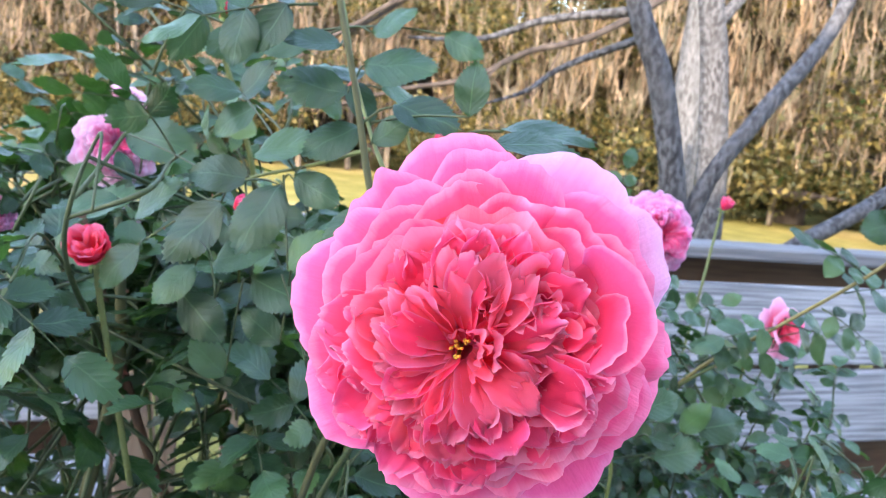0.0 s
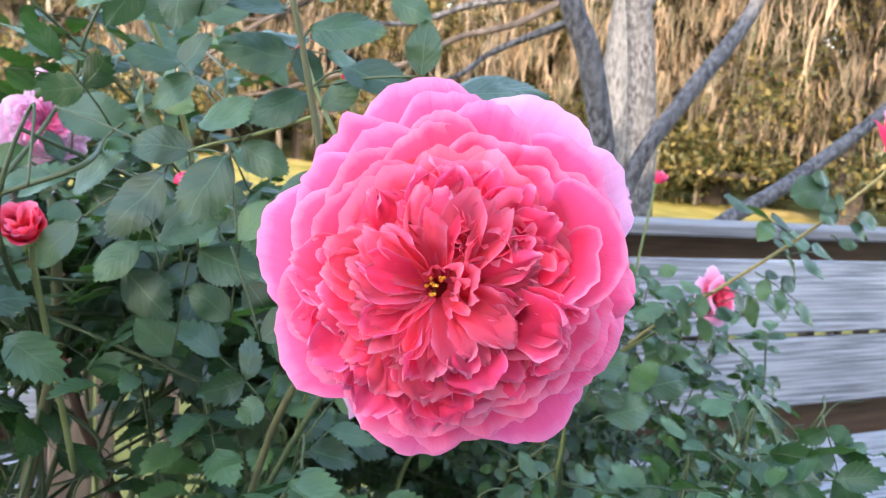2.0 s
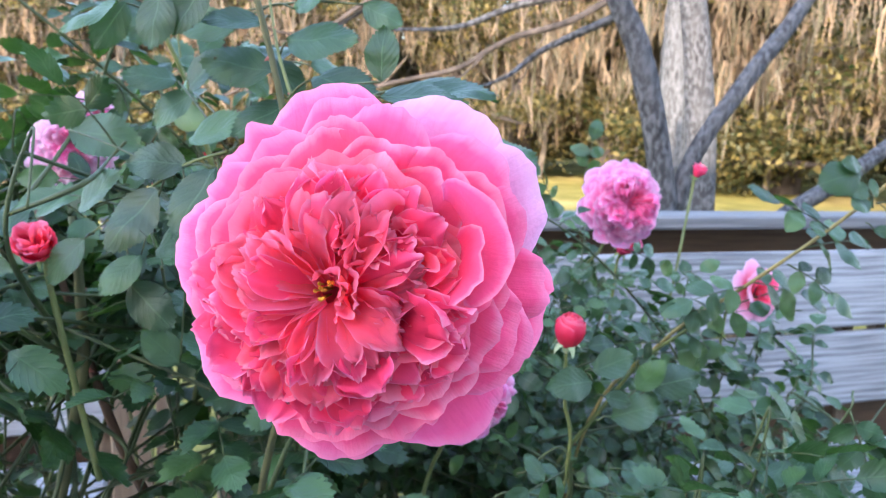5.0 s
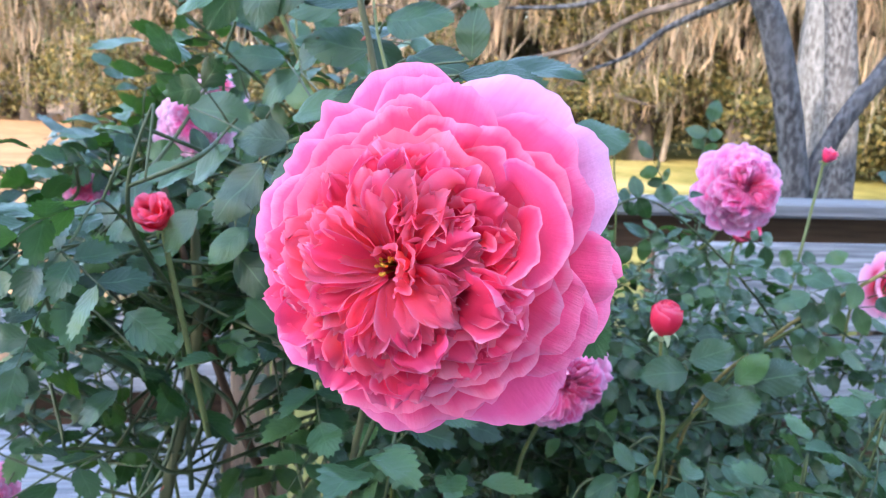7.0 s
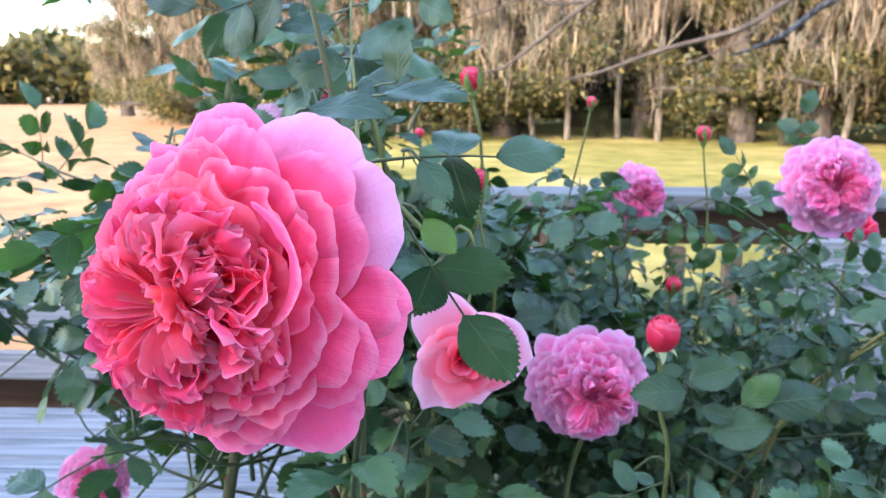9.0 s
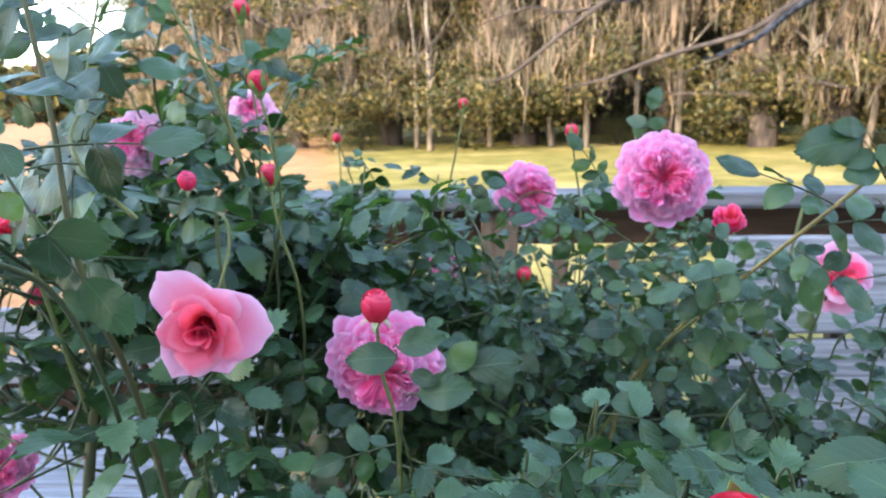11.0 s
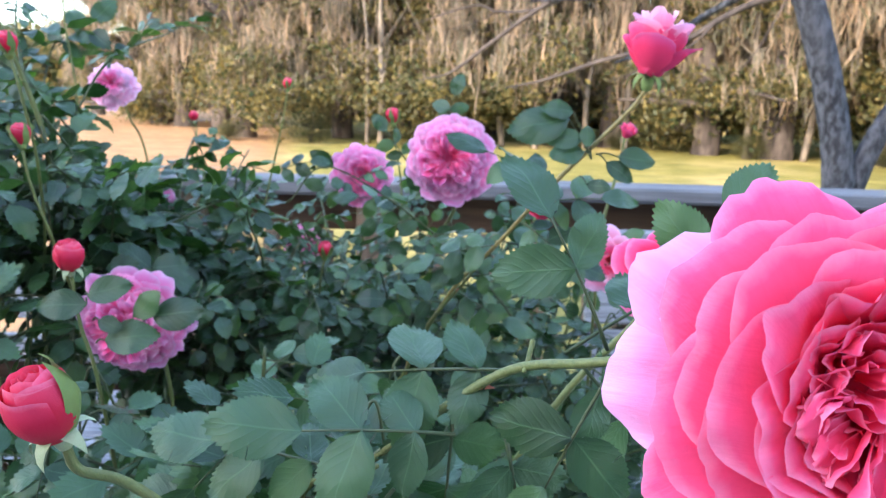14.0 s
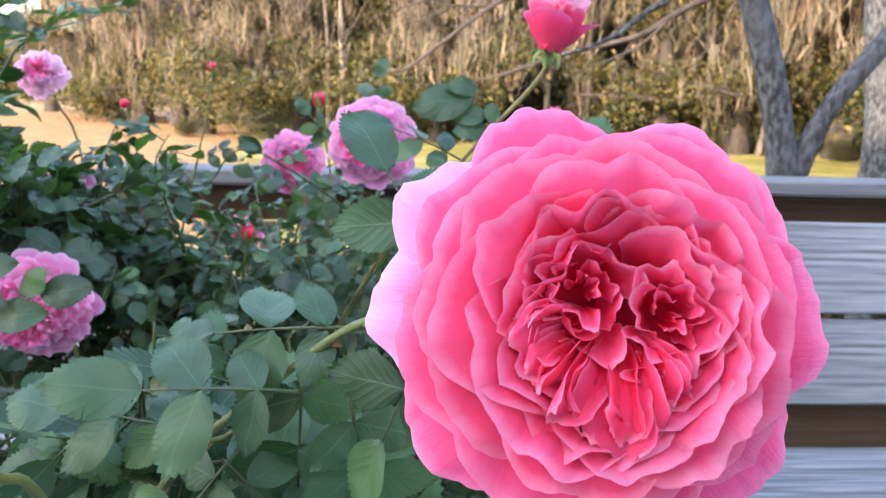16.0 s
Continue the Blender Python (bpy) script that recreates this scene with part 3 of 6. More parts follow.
verts, faces = [], []
radii = [0, 2, 4, 7, 11, 16, 24, 36, 60, 110, 250, 700, 2500]
for i, r in enumerate(radii):
    for k in range(48):
        a = 2 * math.pi * k / 48
        z = 0.06 * noise.noise((r * math.cos(a) * 0.2, r * math.sin(a) * 0.2, 0)) if r < 100 else 0
        verts.append((r * math.cos(a), r * math.sin(a), LAWN + z))
for i in range(len(radii) - 1):
    for k in range(48):
        q = (k + 1) % 48
        faces.append((i * 48 + k, i * 48 + q, (i + 1) * 48 + q, (i + 1) * 48 + k))
tagged(new("ground", mesh_of("ground", verts, faces, gm)), "golden green lawn running into a dry straw field", "lawn", kind="structure")

# unseen wall behind the camera, its height set to keep sun off the deck
wall = thing("wall_house", (0, -5.0, 0), "unseen pale lapped house wall that shades the deck", "wall", kind="structure")
for k in range(35):
    part("siding_board", box_bm(22.0, 0.022, 0.22, 0.003), wall, Matrix.Translation((-0.5, 0, LAWN + 0.11 + 0.205 * k)) @ Matrix.Rotation(radians(-4), 4, "X"), material=SIDING)
part("sheathing", box_bm(22.0, 0.12, 7.2, 0.0), wall, Matrix.Translation((-0.5, -0.10, LAWN + 3.6)), material=SIDING)

deck = thing("deck_floor", (0, 0, DECK), "weathered grey wooden deck boards in open shade", "deck", kind="structure")
plank = box_bm(7.0, 0.138, 0.036, 0.004)
plank_mesh = bpy.data.meshes.new("deck_board")
plank.to_mesh(plank_mesh)
plank.free()
plank_mesh.materials.append(WOOD)
for k in range(46):
    part("deck_board", plank_mesh, deck, Matrix.Translation((-0.4 + rng.uniform(-0.02, 0.02), -4.5 + 0.145 * k, -0.018 + rng.uniform(-0.002, 0.002))))
part("joist", box_bm(7.0, 0.04, 0.2, 0.004), deck, Matrix.Translation((-0.4, 2.08, -0.14)), material=WOOD_BROWN)

# railing: cap, apron, balusters and posts
RAIL_Y = 1.90
rail = thing("deck_railing", (0, RAIL_Y, DECK), "weathered wooden deck railing with grey cap and brown balusters", "railing")
CAP = 0.975
part("cap", box_bm(4.2, 0.14, 0.038, 0.006, 0.001), rail, Matrix.Translation((1.52, 0.01, CAP - DECK - 0.019)), "sun-bleached grey cap board", WOOD_CAP)
# apron and bottom rail: brown boards, darkened to carry the cap's shade
part("apron", box_bm(4.1, 0.036, 0.09, 0.004), rail, Matrix.Translation((1.53, 0.035, CAP - DECK - 0.088)), "brown apron board, darkened for the shade under the cap", WOOD_SHADED)
part("bottom_rail", box_bm(4.1, 0.036, 0.088, 0.004), rail, Matrix.Translation((1.53, 0.035, 0.12)), "", WOOD_SHADED)
bal = box_bm(0.038, 0.038, 0.84, 0.003)
bal_mesh = bpy.data.meshes.new("baluster")
bal.to_mesh(bal_mesh)
bal.free()
bal_mesh.materials.append(WOOD_BROWN)
x = -0.46
while x < 3.6:
    if abs(x + 0.065) > 0.08:
        part("baluster", bal_mesh, rail, Matrix.Translation((x, 0.0 - 0.002, 0.52)) @ Matrix.Rotation(radians(rng.uniform(-0.5, 0.5)), 4, "Y"))
    x += 0.1355
for x in (-0.53, -0.065, 1.28, 2.6):
    part("post", box_bm(0.089, 0.089, 1.7, 0.005), rail, Matrix.Translation((x, 0.10 if x > 0.5 else 0.02, 0.185)), "", WOOD_BROWN)

# benches built against the railing
def bench(x0, x1, y_back, seat_z, boards, seat_depth, label):
    mid, wide = (x0 + x1) / 2, x1 - x0
    b = thing("deck_bench", (mid, y_back, DECK), label, "bench", "deck benches")
    for z0, z1, lean in boards:
        part("back_board", box_bm(wide, 0.038, z1 - z0, 0.006, 0.0012), b, Matrix.Translation((0, -0.03 + lean, (z0 + z1) / 2 - DECK)) @ Matrix.Rotation(radians(-4), 4, "X"), "wide weathered grey back board", WOOD)
    n = 4
    for k in range(n):
        y = -0.12 - (k + 0.5) * seat_depth / n
        part("seat_board", box_bm(wide + rng.uniform(-0.01, 0.01), seat_depth / n - 0.008, 0.036, 0.006, 0.001), b, Matrix.Translation((0, y, seat_z - DECK - 0.018)), "weathered grey seat board", WOOD)
    count = max(2, round(wide / 1.1))
    for k in range(count + 1):
        px = -wide / 2 + 0.06 + (wide - 0.12) * k / count
        part("leg", box_bm(0.038, 0.089, seat_z - DECK - 0.036, 0.004), b, Matrix.Translation((px, -0.12 - seat_depth + 0.07, (seat_z - DECK - 0.036) / 2)), "", WOOD_BROWN)
        part("back_post", box_bm(0.038, 0.05, 0.86, 0.004), b, Matrix.Translation((px + 0.05, 0.016, 0.50)) @ Matrix.Rotation(radians(-2), 4, "X"), "", WOOD_BROWN)
    return b


long_bench = bench(0.46, 3.5, 1.86, 0.315, [(0.640, 0.872, 0.0), (0.40, 0.624, -0.012)], 0.44, "weathered grey wooden bench with two wide back boards")
# added dark sheet: stands for the shade in the gap below the back boards
part("back_panel", box_bm(3.0, 0.02, 0.24, 0.003), long_bench, Matrix.Translation((0, 0.012, 0.40)), "dark panel added for the shaded gap behind the seat", WOOD_SHADED)
low_bench = bench(-3.3, -0.60, 2.25, 0.315, [(0.50, 0.60, 0.0), (0.37, 0.45, -0.01)], 0.62, "weathered grey low bench beside the rose bush")
# same added sheet for the shade behind the low bench
part("back_panel", box_bm(2.66, 0.02, 0.30, 0.003), low_bench, Matrix.Translation((0, 0.06, 0.34)), "dark panel added for the shaded gap behind the seat", WOOD_SHADED)


# ---------------------------------------------------------------- lichen tree by the deck and the wood beyond
def limb(tree, name, points, material=None, sides=9, rough=0.04, steps=8):
    """One limb of a tree as a part of its own."""
    v, f = tube(smooth_line(points, steps), sides, rough)
    part(name, mesh_of("limb", v, f, material or BARK), tree)


lichen = thing("lichen_tree", (1.85, 3.2, LAWN), "grey lichen-barked tree with low forking limbs", "tree")
limb(lichen, "trunk", [(0.03, 0, -0.05, 0.15), (0.02, 0, 0.3, 0.10), (0.0, 0, 1.0, 0.085), (-0.05, 0, 1.55, 0.068), (-0.12, 0, 1.9, 0.060), (-0.26, 0, 2.32, 0.058), (-0.41, 0.02, 2.62, 0.050), (-0.52, 0.05, 3.1, 0.045), (-0.6, 0.1, 4.0, 0.03)], sides=12)
limb(lichen, "limb", [(-0.01, 0, 1.60, 0.050), (0.10, -0.02, 1.90, 0.042), (0.33, -0.03, 2.22, 0.042), (0.72, 0.0, 2.72, 0.038), (1.0, 0.1, 3.4, 0.026)])
limb(lichen, "limb", [(-0.34, 0.02, 2.60, 0.026), (-0.68, 0.35, 2.54, 0.018), (-1.00, 0.4, 2.41, 0.013), (-1.35, 0.4, 2.37, 0.006)])
limb(lichen, "limb", [(0.01, 0, 0.95, 0.060), (0.30, -0.03, 1.33, 0.048), (0.68, -0.02, 1.58, 0.044), (1.20, 0.0, 1.85, 0.042), (1.93, 0.0, 2.38, 0.034), (2.5, 0.0, 3.1, 0.022)])
limb(lichen, "limb", [(-0.30, 0.02, 2.50, 0.022), (-0.54, 0.4, 2.34, 0.015), (-0.73, 0.4, 2.20, 0.011), (-0.95, 0.4, 2.11, 0.005)])
lichen = thing("lichen_tree", (3.33, 4.9, LAWN), "straight grey tree trunk standing behind the deck", "tree")
limb(lichen, "trunk", [(0.02, 0, -0.05, 0.19), (0.0, 0, 0.5, 0.13), (0.0, 0, 1.6, 0.115), (-0.14, 0, 2.6, 0.10), (-0.28, 0, 3.3, 0.085), (-0.3, 0, 4.6, 0.05)], sides=12)
limb(lichen, "limb", [(-0.2, 0, 2.9, 0.05), (0.3, 0.1, 3.5, 0.035), (0.7, 0.2, 4.3, 0.02)])


def quads(centres, sizes, normals_seed, stretch=1.0):
    """Small leaf-shaped diamonds at the centres."""
    r = np.random.RandomState(normals_seed)
    n = len(centres)
    a = r.normal(size=(n, 3))
    a /= np.linalg.norm(a, axis=1)[:, None]
    b = np.cross(a, r.normal(size=(n, 3)))
    b /= np.linalg.norm(b, axis=1)[:, None]
    s = sizes[:, None]
    v = np.stack([centres - a * s * stretch, centres + b * s * 0.5, centres + a * s * stretch, centres - b * s * 0.5], 1).reshape(-1, 3)
    f = np.arange(n * 4).reshape(-1, 4)
    uv = np.tile(np.array([(0.5, 0), (1, 0.5), (0.5, 1), (0, 0.5)]), (n, 1))
    return v, f.tolist(), uv


def moss_strands(starts, lengths, seed):
    """Hanging tufts: each a cone of fine tapering strands that sway a little."""
    r = np.random.RandomState(seed)
    verts, faces, uvs, base = [], [], [], 0
    for p, ln in zip(starts, lengths):
        for k in range(6):
            a = r.uniform(0, math.pi)
            side = np.array([math.cos(a), math.sin(a), 0]) * r.uniform(0.008, 0.026)
            top = p + r.normal(size=3) * (0.13, 0.13, 0.08)
            low = p + r.normal(size=3) * (0.07, 0.07, 0.0) - np.array([0, 0, ln * r.uniform(0.45, 1.0)])
            rows = 4
            for i in range(rows):
                v = i / (rows - 1)
                w = (1 - v) ** 0.5 + 0.05
                c = top + (low - top) * v + r.normal(size=3) * 0.03
                verts += [c - side * w, c + side * w]
                uvs += [(0, v), (1, v)]
            for i in range(rows - 1):
                q = base + 2 * i
                faces.append((q, q + 1, q + 3, q + 2))
            base += 2 * rows
    return np.array(verts), faces, np.array(uvs)


def oak(seed, height, spread, leafy=1.0, mossy=1.0):
    """A live oak: leaning trunk, arching limbs, a broken crown of small leaves and hanging moss."""
    r = random.Random(seed)
    t = thing("live_oak", (0, 60, LAWN), "mossy live oak with hanging grey moss at the wood's edge", "tree", "oaks of the wood")
    trunk = smooth_line([(0, 0, -0.2, 0.5), (r.uniform(-0.2, 0.2), 0, 1.2, 0.40), (r.uniform(-0.5, 0.5), r.uniform(-0.3, 0.3), height * 0.38, 0.27), (r.uniform(-0.9, 0.9), 0, height * 0.66, 0.18), (r.uniform(-1.2, 1.2), 0, height * 0.95, 0.07)], 6)
    v, f = tube(trunk, 9, 0.06)
    part("trunk", mesh_of("trunk", v, f, BARK_DARK), t)
    pieces, tips = [], []
    for k in range(15):
        i = r.randint(5, len(trunk) - 3)
        p = trunk[i]
        a = r.uniform(0, 2 * math.pi)
        reach = spread * r.uniform(0.55, 1.05)
        rise = r.uniform(-0.05, 0.45) * reach
        line = smooth_line([(*p[:3], p[3] * 0.6), (p[0] + 0.4 * reach * math.cos(a), p[1] + 0.4 * reach * math.sin(a), p[2] + rise * 0.7, p[3] * 0.42), (p[0] + reach * math.cos(a), p[1] + reach * math.sin(a), p[2] + rise * r.uniform(0.3, 1.1), 0.03)], 7)
        pieces.append(tube(line, 6, 0.05))
        tips += [q[:3] for q in line[4:]]
    v, f = joined(pieces)
    tagged(part("limb_growth", mesh_of("limb_growth", v, f, BARK_DARK), t), kind="stuff")
    tips = np.array(tips)
    g = np.random.RandomState(seed)
    n = int(22000 * leafy)
    clumps = tips[g.randint(0, len(tips), 130)] + g.normal(size=(130, 3)) * (0.55, 0.55, 0.4)
    centres = clumps[g.randint(0, 130, n)] + g.normal(size=(n, 3)) * (0.42, 0.42, 0.26)
    v, f, uv = quads(centres, g.uniform(0.05, 0.11, n), seed, 1.0)
    tagged(part("crown", mesh_of("crown", v, f, OAK_LEAF, uv, False), t), kind="stuff")
    m = int(2600 * mossy)
    starts = tips[g.randint(0, len(tips), m)] + g.normal(size=(m, 3)) * (0.45, 0.45, 0.5) - (0, 0, 1) * g.uniform(0, 1.6, (m, 1)) ** 1.5
    keep = np.array([noise.noise((float(p[0]) * 0.7 + seed, float(p[1]) * 0.7, float(p[2]) * 0.45)) for p in starts]) < 0.08
    starts = starts[(starts[:, 2] > 1.9) & keep]
    m = len(starts)
    v, f, uv = moss_strands(starts, g.uniform(0.3, 1.6, m) * g.uniform(0.5, 1.1, m), seed)
    tagged(part("moss", mesh_of("moss", v, f, MOSS, uv), t, None, "grey-brown hanging moss"), kind="stuff")
    return t


def shrub(seed, size):
    r = np.random.RandomState(seed)
    s = thing("wood_shrub", (0, 60, LAWN), "leafy green shrub at the foot of the wood", "shrub", "shrubs of the wood")
    pieces = []
    for k in range(14):
        a, b = r.uniform(0, 2 * math.pi), r.uniform(0.3, 1.0)
        pieces.append(tube(smooth_line([(0, 0, -0.1, 0.03), (0.3 * b * size * math.cos(a), 0.3 * b * size * math.sin(a), 0.5 * size, 0.02), (0.7 * b * size * math.cos(a), 0.7 * b * size * math.sin(a), size * r.uniform(0.7, 1.1), 0.008)], 4), 5))
    v, f = joined(pieces)
    tagged(part("stem_growth", mesh_of("stem_growth", v, f, BARK_DARK), s), kind="stuff")
    n = 7600
    d = r.normal(size=(60, 3))
    d /= np.linalg.norm(d, axis=1)[:, None]
    clumps = d * r.uniform(0.4, 1.0, (60, 1)) * (size * 0.85, size * 0.85, size * 0.55) + (0, 0, size * 0.55)
    c = clumps[r.randint(0, 60, n)] + r.normal(size=(n, 3)) * 0.16 * size
    c[:, 2] = np.abs(c[:, 2])
    v, f, uv = quads(c, r.uniform(0.022, 0.058, n), seed)
    tagged(part("crown", mesh_of("crown", v, f, SHRUB_LEAF, uv, False), s), kind="stuff")
    return s


def put(az, dist, turn, size):
    a = radians(az)
    return Matrix.Translation((dist * math.sin(a), dist * math.cos(a), LAWN)) @ Matrix.Rotation(radians(turn), 4, "Z") @ Matrix.Scale(size, 4)


oaks = [oak(11, 11.5, 4.6), oak(12, 13.0, 4.2, 0.8, 1.2), oak(13, 10.0, 4.8, 1.1, 0.9)]
place_rng = random.Random(5)
spots = []
for k in range(13):
    spots.append((-14 + 6.4 * k + place_rng.uniform(-2, 2), 35 + place_rng.uniform(-1.5, 2.5) - max(0, k - 5) * 1.3))
for k in range(11):
    spots.append((-13 + 7.6 * k + place_rng.uniform(-2, 2), 43 + place_rng.uniform(-2, 3)))
for k in range(8):
    spots.append((-12 + 10.5 * k + place_rng.uniform(-2, 2), 52 + place_rng.uniform(-2, 3)))
spots += [(-17.5, 47), (-20.5, 58), (-23, 66), (-19, 52)]
for i, (az, dist) in enumerate(spots):
    m = put(az, dist, place_rng.uniform(0, 360), place_rng.uniform(1.1, 1.5))
    if i < 3:
        oaks[i].matrix_basis = m
    else:
        copy_thing(oaks[i % 3], Matrix.Translation(m.translation) @ m.to_quaternion().to_matrix().to_4x4()).scale = m.to_scale()


def slender_tree(seed):
    """A thin pale trunk with a few bare limbs."""
    r = random.Random(seed)
    t = thing("slender_tree", (0, 60, LAWN), "slender pale grey tree trunk at the wood's edge", "tree", "slender trees of the wood")
    trunk = smooth_line([(0, 0, -0.1, 0.13), (r.uniform(-0.2, 0.2), 0, 2.0, 0.11), (r.uniform(-0.6, 0.6), 0, 5.0, 0.08), (r.uniform(-1, 1), 0, 9.0, 0.04)], 6)
    v, f = tube(trunk, 8, 0.06)
    part("trunk", mesh_of("trunk", v, f, BARK_PALE), t)
    for k in range(6):
        p = trunk[r.randint(4, len(trunk) - 3)]
        a, q = r.uniform(0, 6.28), r.uniform(0.8, 2.0)
        v, f = tube(smooth_line([(*p[:3], p[3] * 0.55), (p[0] + q * 0.5 * math.cos(a), p[1] + q * 0.5 * math.sin(a), p[2] + q * 0.5, 0.03), (p[0] + q * math.cos(a), p[1] + q * math.sin(a), p[2] + q * 1.2, 0.012)], 5), 5)
        part("limb", mesh_of("limb", v, f, BARK_PALE), t)
    return t


slender = [slender_tree(61), slender_tree(62)]
for i in range(14):
    m = put(-6 + 3.6 * i + place_rng.uniform(-1.5, 1.5), 31.0 + place_rng.uniform(0, 3.5) - max(0, i - 7) * 0.6, place_rng.uniform(0, 360), place_rng.uniform(0.8, 1.2))
    if i < 2:
        slender[i].matrix_basis = m
    else:
        copy_thing(slender[i % 2], Matrix.Translation(m.translation) @ m.to_quaternion().to_matrix().to_4x4()).scale = m.to_scale()
shrubs = [shrub(21, 1.5), shrub(22, 1.9)]
for i in range(12):
    az = -15 + 7.6 * i + place_rng.uniform(-2.2, 2.2)
    m = put(az, 31.5 + place_rng.uniform(-1.0, 3.5) - max(0, i - 9) * 0.7, place_rng.uniform(0, 360), place_rng.choice((0.45, 0.6, 0.8, 1.1)))
    if i < 2:
        shrubs[i].matrix_basis = m
    else:
        copy_thing(shrubs[i % 2], Matrix.Translation(m.translation) @ m.to_quaternion().to_matrix().to_4x4()).scale = m.to_scale()

# far wood beyond the field
g = np.random.RandomState(3)
n = 46000
az = np.radians(g.uniform(-75, 85, n))
dist = np.where(az < -0.1, g.uniform(120, 150, n), g.uniform(60, 70, n))
top = 9 + 5 * np.array([noise.noise((float(a) * 14, 0.2, 0.7)) for a in az])
c = np.stack([dist * np.sin(az), dist * np.cos(az), LAWN + top * g.uniform(0, 1, n) ** 0.8], 1)
v, f, uv = quads(c, g.uniform(0.6, 1.4, n), 3)
far_wood = thing("far_wood", (0, 0, 0), "distant line of trees beyond the dry field", "woodland", kind="stuff")
tagged(part("crown", mesh_of("crown", v, f, OAK_LEAF, uv, False), far_wood), kind="stuff")

# bare hanging limb over the lawn
bare = thing("bare_tree", (5.5, 9.5, LAWN), "dark bare tree with thin limbs reaching over the lawn", "tree")
limb(bare, "trunk", [(1.0, 0.2, -0.1, 0.34), (0.92, 0.1, 0.8, 0.27), (0.86, 0, 2.6, 0.25), (0.88, 0, 4.6, 0.21), (0.8, 0, 6.5, 0.15), (0.7, 0, 9.0, 0.06)], BARK_OLD, 7, 0.06)
limb(bare, "limb", [(0.88, 0, 4.7, 0.09), (0.2, 0, 4.1, 0.062), (-0.8, 0, 3.45, 0.048), (-1.63, 0, 3.16, 0.042), (-2.02, 0, 2.96, 0.038), (-2.47, 0, 2.69, 0.034), (-3.4, 0, 2.44, 0.028), (-4.06, 0, 2.20, 0.020), (-4.54, 0, 2.09, 0.010)], BARK_DARK, 7, 0.06)
limb(bare, "limb", [(0.86, 0, 5.4, 0.09), (-0.2, 0, 4.85, 0.058), (-1.8, 0, 4.1, 0.042), (-3.3, 0, 3.6, 0.036), (-4.04, 0, 3.12, 0.030), (-4.43, 0, 2.85, 0.028), (-4.82, 0, 2.55, 0.024), (-5.22, 0, 2.25, 0.018), (-5.56, 0, 2.16, 0.008)], BARK_DARK, 7, 0.06)
limb(bare, "limb", [(-3.3, 0, 3.6, 0.022), (-4.04, 0.1, 3.08, 0.020), (-4.64, 0.1, 2.98, 0.017), (-4.97, 0.1, 3.04, 0.014), (-5.71, 0.1, 2.80, 0.006)], BARK_DARK, 7, 0.06)
limb(bare, "limb", [(-2.47, 0, 2.69, 0.014), (-2.6, 0.1, 2.42, 0.010), (-2.75, 0.1, 2.0, 0.005)], BARK_DARK, 7, 0.06)
limb(bare, "limb", [(-2.02, 0, 2.96, 0.016), (-2.5, -0.1, 2.55, 0.012), (-3.3, -0.1, 2.2, 0.007)], BARK_DARK, 7, 0.06)
limb(bare, "limb", [(-4.5, 0, 2.8, 0.012), (-4.62, 0.1, 3.0, 0.009), (-4.9, 0.1, 2.86, 0.006), (-5.3, 0.1, 2.74, 0.003)], BARK_DARK, 7, 0.06)
limb(bare, "limb", [(-1.2, 0, 3.3, 0.014), (-1.45, 0.1, 2.7, 0.010), (-1.7, 0.1, 2.35, 0.005)], BARK_DARK, 7, 0.06)


# ---------------------------------------------------------------- rose bushes
EYE_SIDE = Vector((-0.15, 0.0, 1.19))
EYE_WEST = Vector((-0.47, 0.06, 1.185))
clear = []                       # bloom centres and radii; leaves keep out of the way in front of them


def is_clear(p, margin=0.015):
    p = Vector(p)
    for c, r, *side in clear:
        d = (side[0] if side else EYE_SIDE) - c
        t = max(0.0, min(1.0, (p - c).dot(d) / d.length_squared))
        if (p - c - d * t).length < r * (1 - 0.6 * t) + margin * (1 - 0.5 * t):
            return False
    return True


def tilt_frame(p, out, up):
    x = Vector(out).normalized()
    z = Vector(up) - x * x.dot(Vector(up))
    z = z.normalized() if z.length > 0.05 else x.orthogonal().normalized()
    return Matrix.Translation(p) @ Matrix((x, z.cross(x), z)).transposed().to_4x4()


def spray(owner, base, out, size, seed, count=5, up=(0, -0.75, 0.65), droop=0.15):
    """One rose leaf whose leaflets are parts of their own."""
    poses, line = compound(tilt_frame(base, out, up), size, seed, count, droop)
    inv = owner.matrix_basis.inverted()
    v, f = tube(line, 5)
    part("leaf_stalk", mesh_of("leaf_stalk", [inv @ Vector(p) for p in v], f, TWIG), owner)
    for k, m in enumerate(poses):
        part("leaf", (LEAFLET_NEAR if owner["label"].startswith("arching") else LEAFLET_MESH)[(seed + k) % 4], owner, inv @ m)


def blade(owner, root, base, tip, seed, up=(0, -0.85, 0.5), young=False):
    """A single leaflet from base to tip, on a thin stalk from root."""
    inv = owner.matrix_basis.inverted()
    mid = (Vector(root) + Vector(base)) / 2 + Vector((0, 0, 0.002))
    v, f = tube(smooth_line([(*root, 0.0008), (*mid, 0.0007), (*base, 0.0006)], 4), 5)
    part("leaf_stalk", mesh_of("leaf_stalk", [inv @ Vector(p) for p in v], f, TWIG), owner)
    along = Vector(tip) - Vector(base)
    part("leaf", (LEAFLET_YOUNG if young else LEAFLET_MESH)[seed % 4], owner, inv @ tilt_frame(base, along, up) @ Matrix.Scale(along.length, 4))


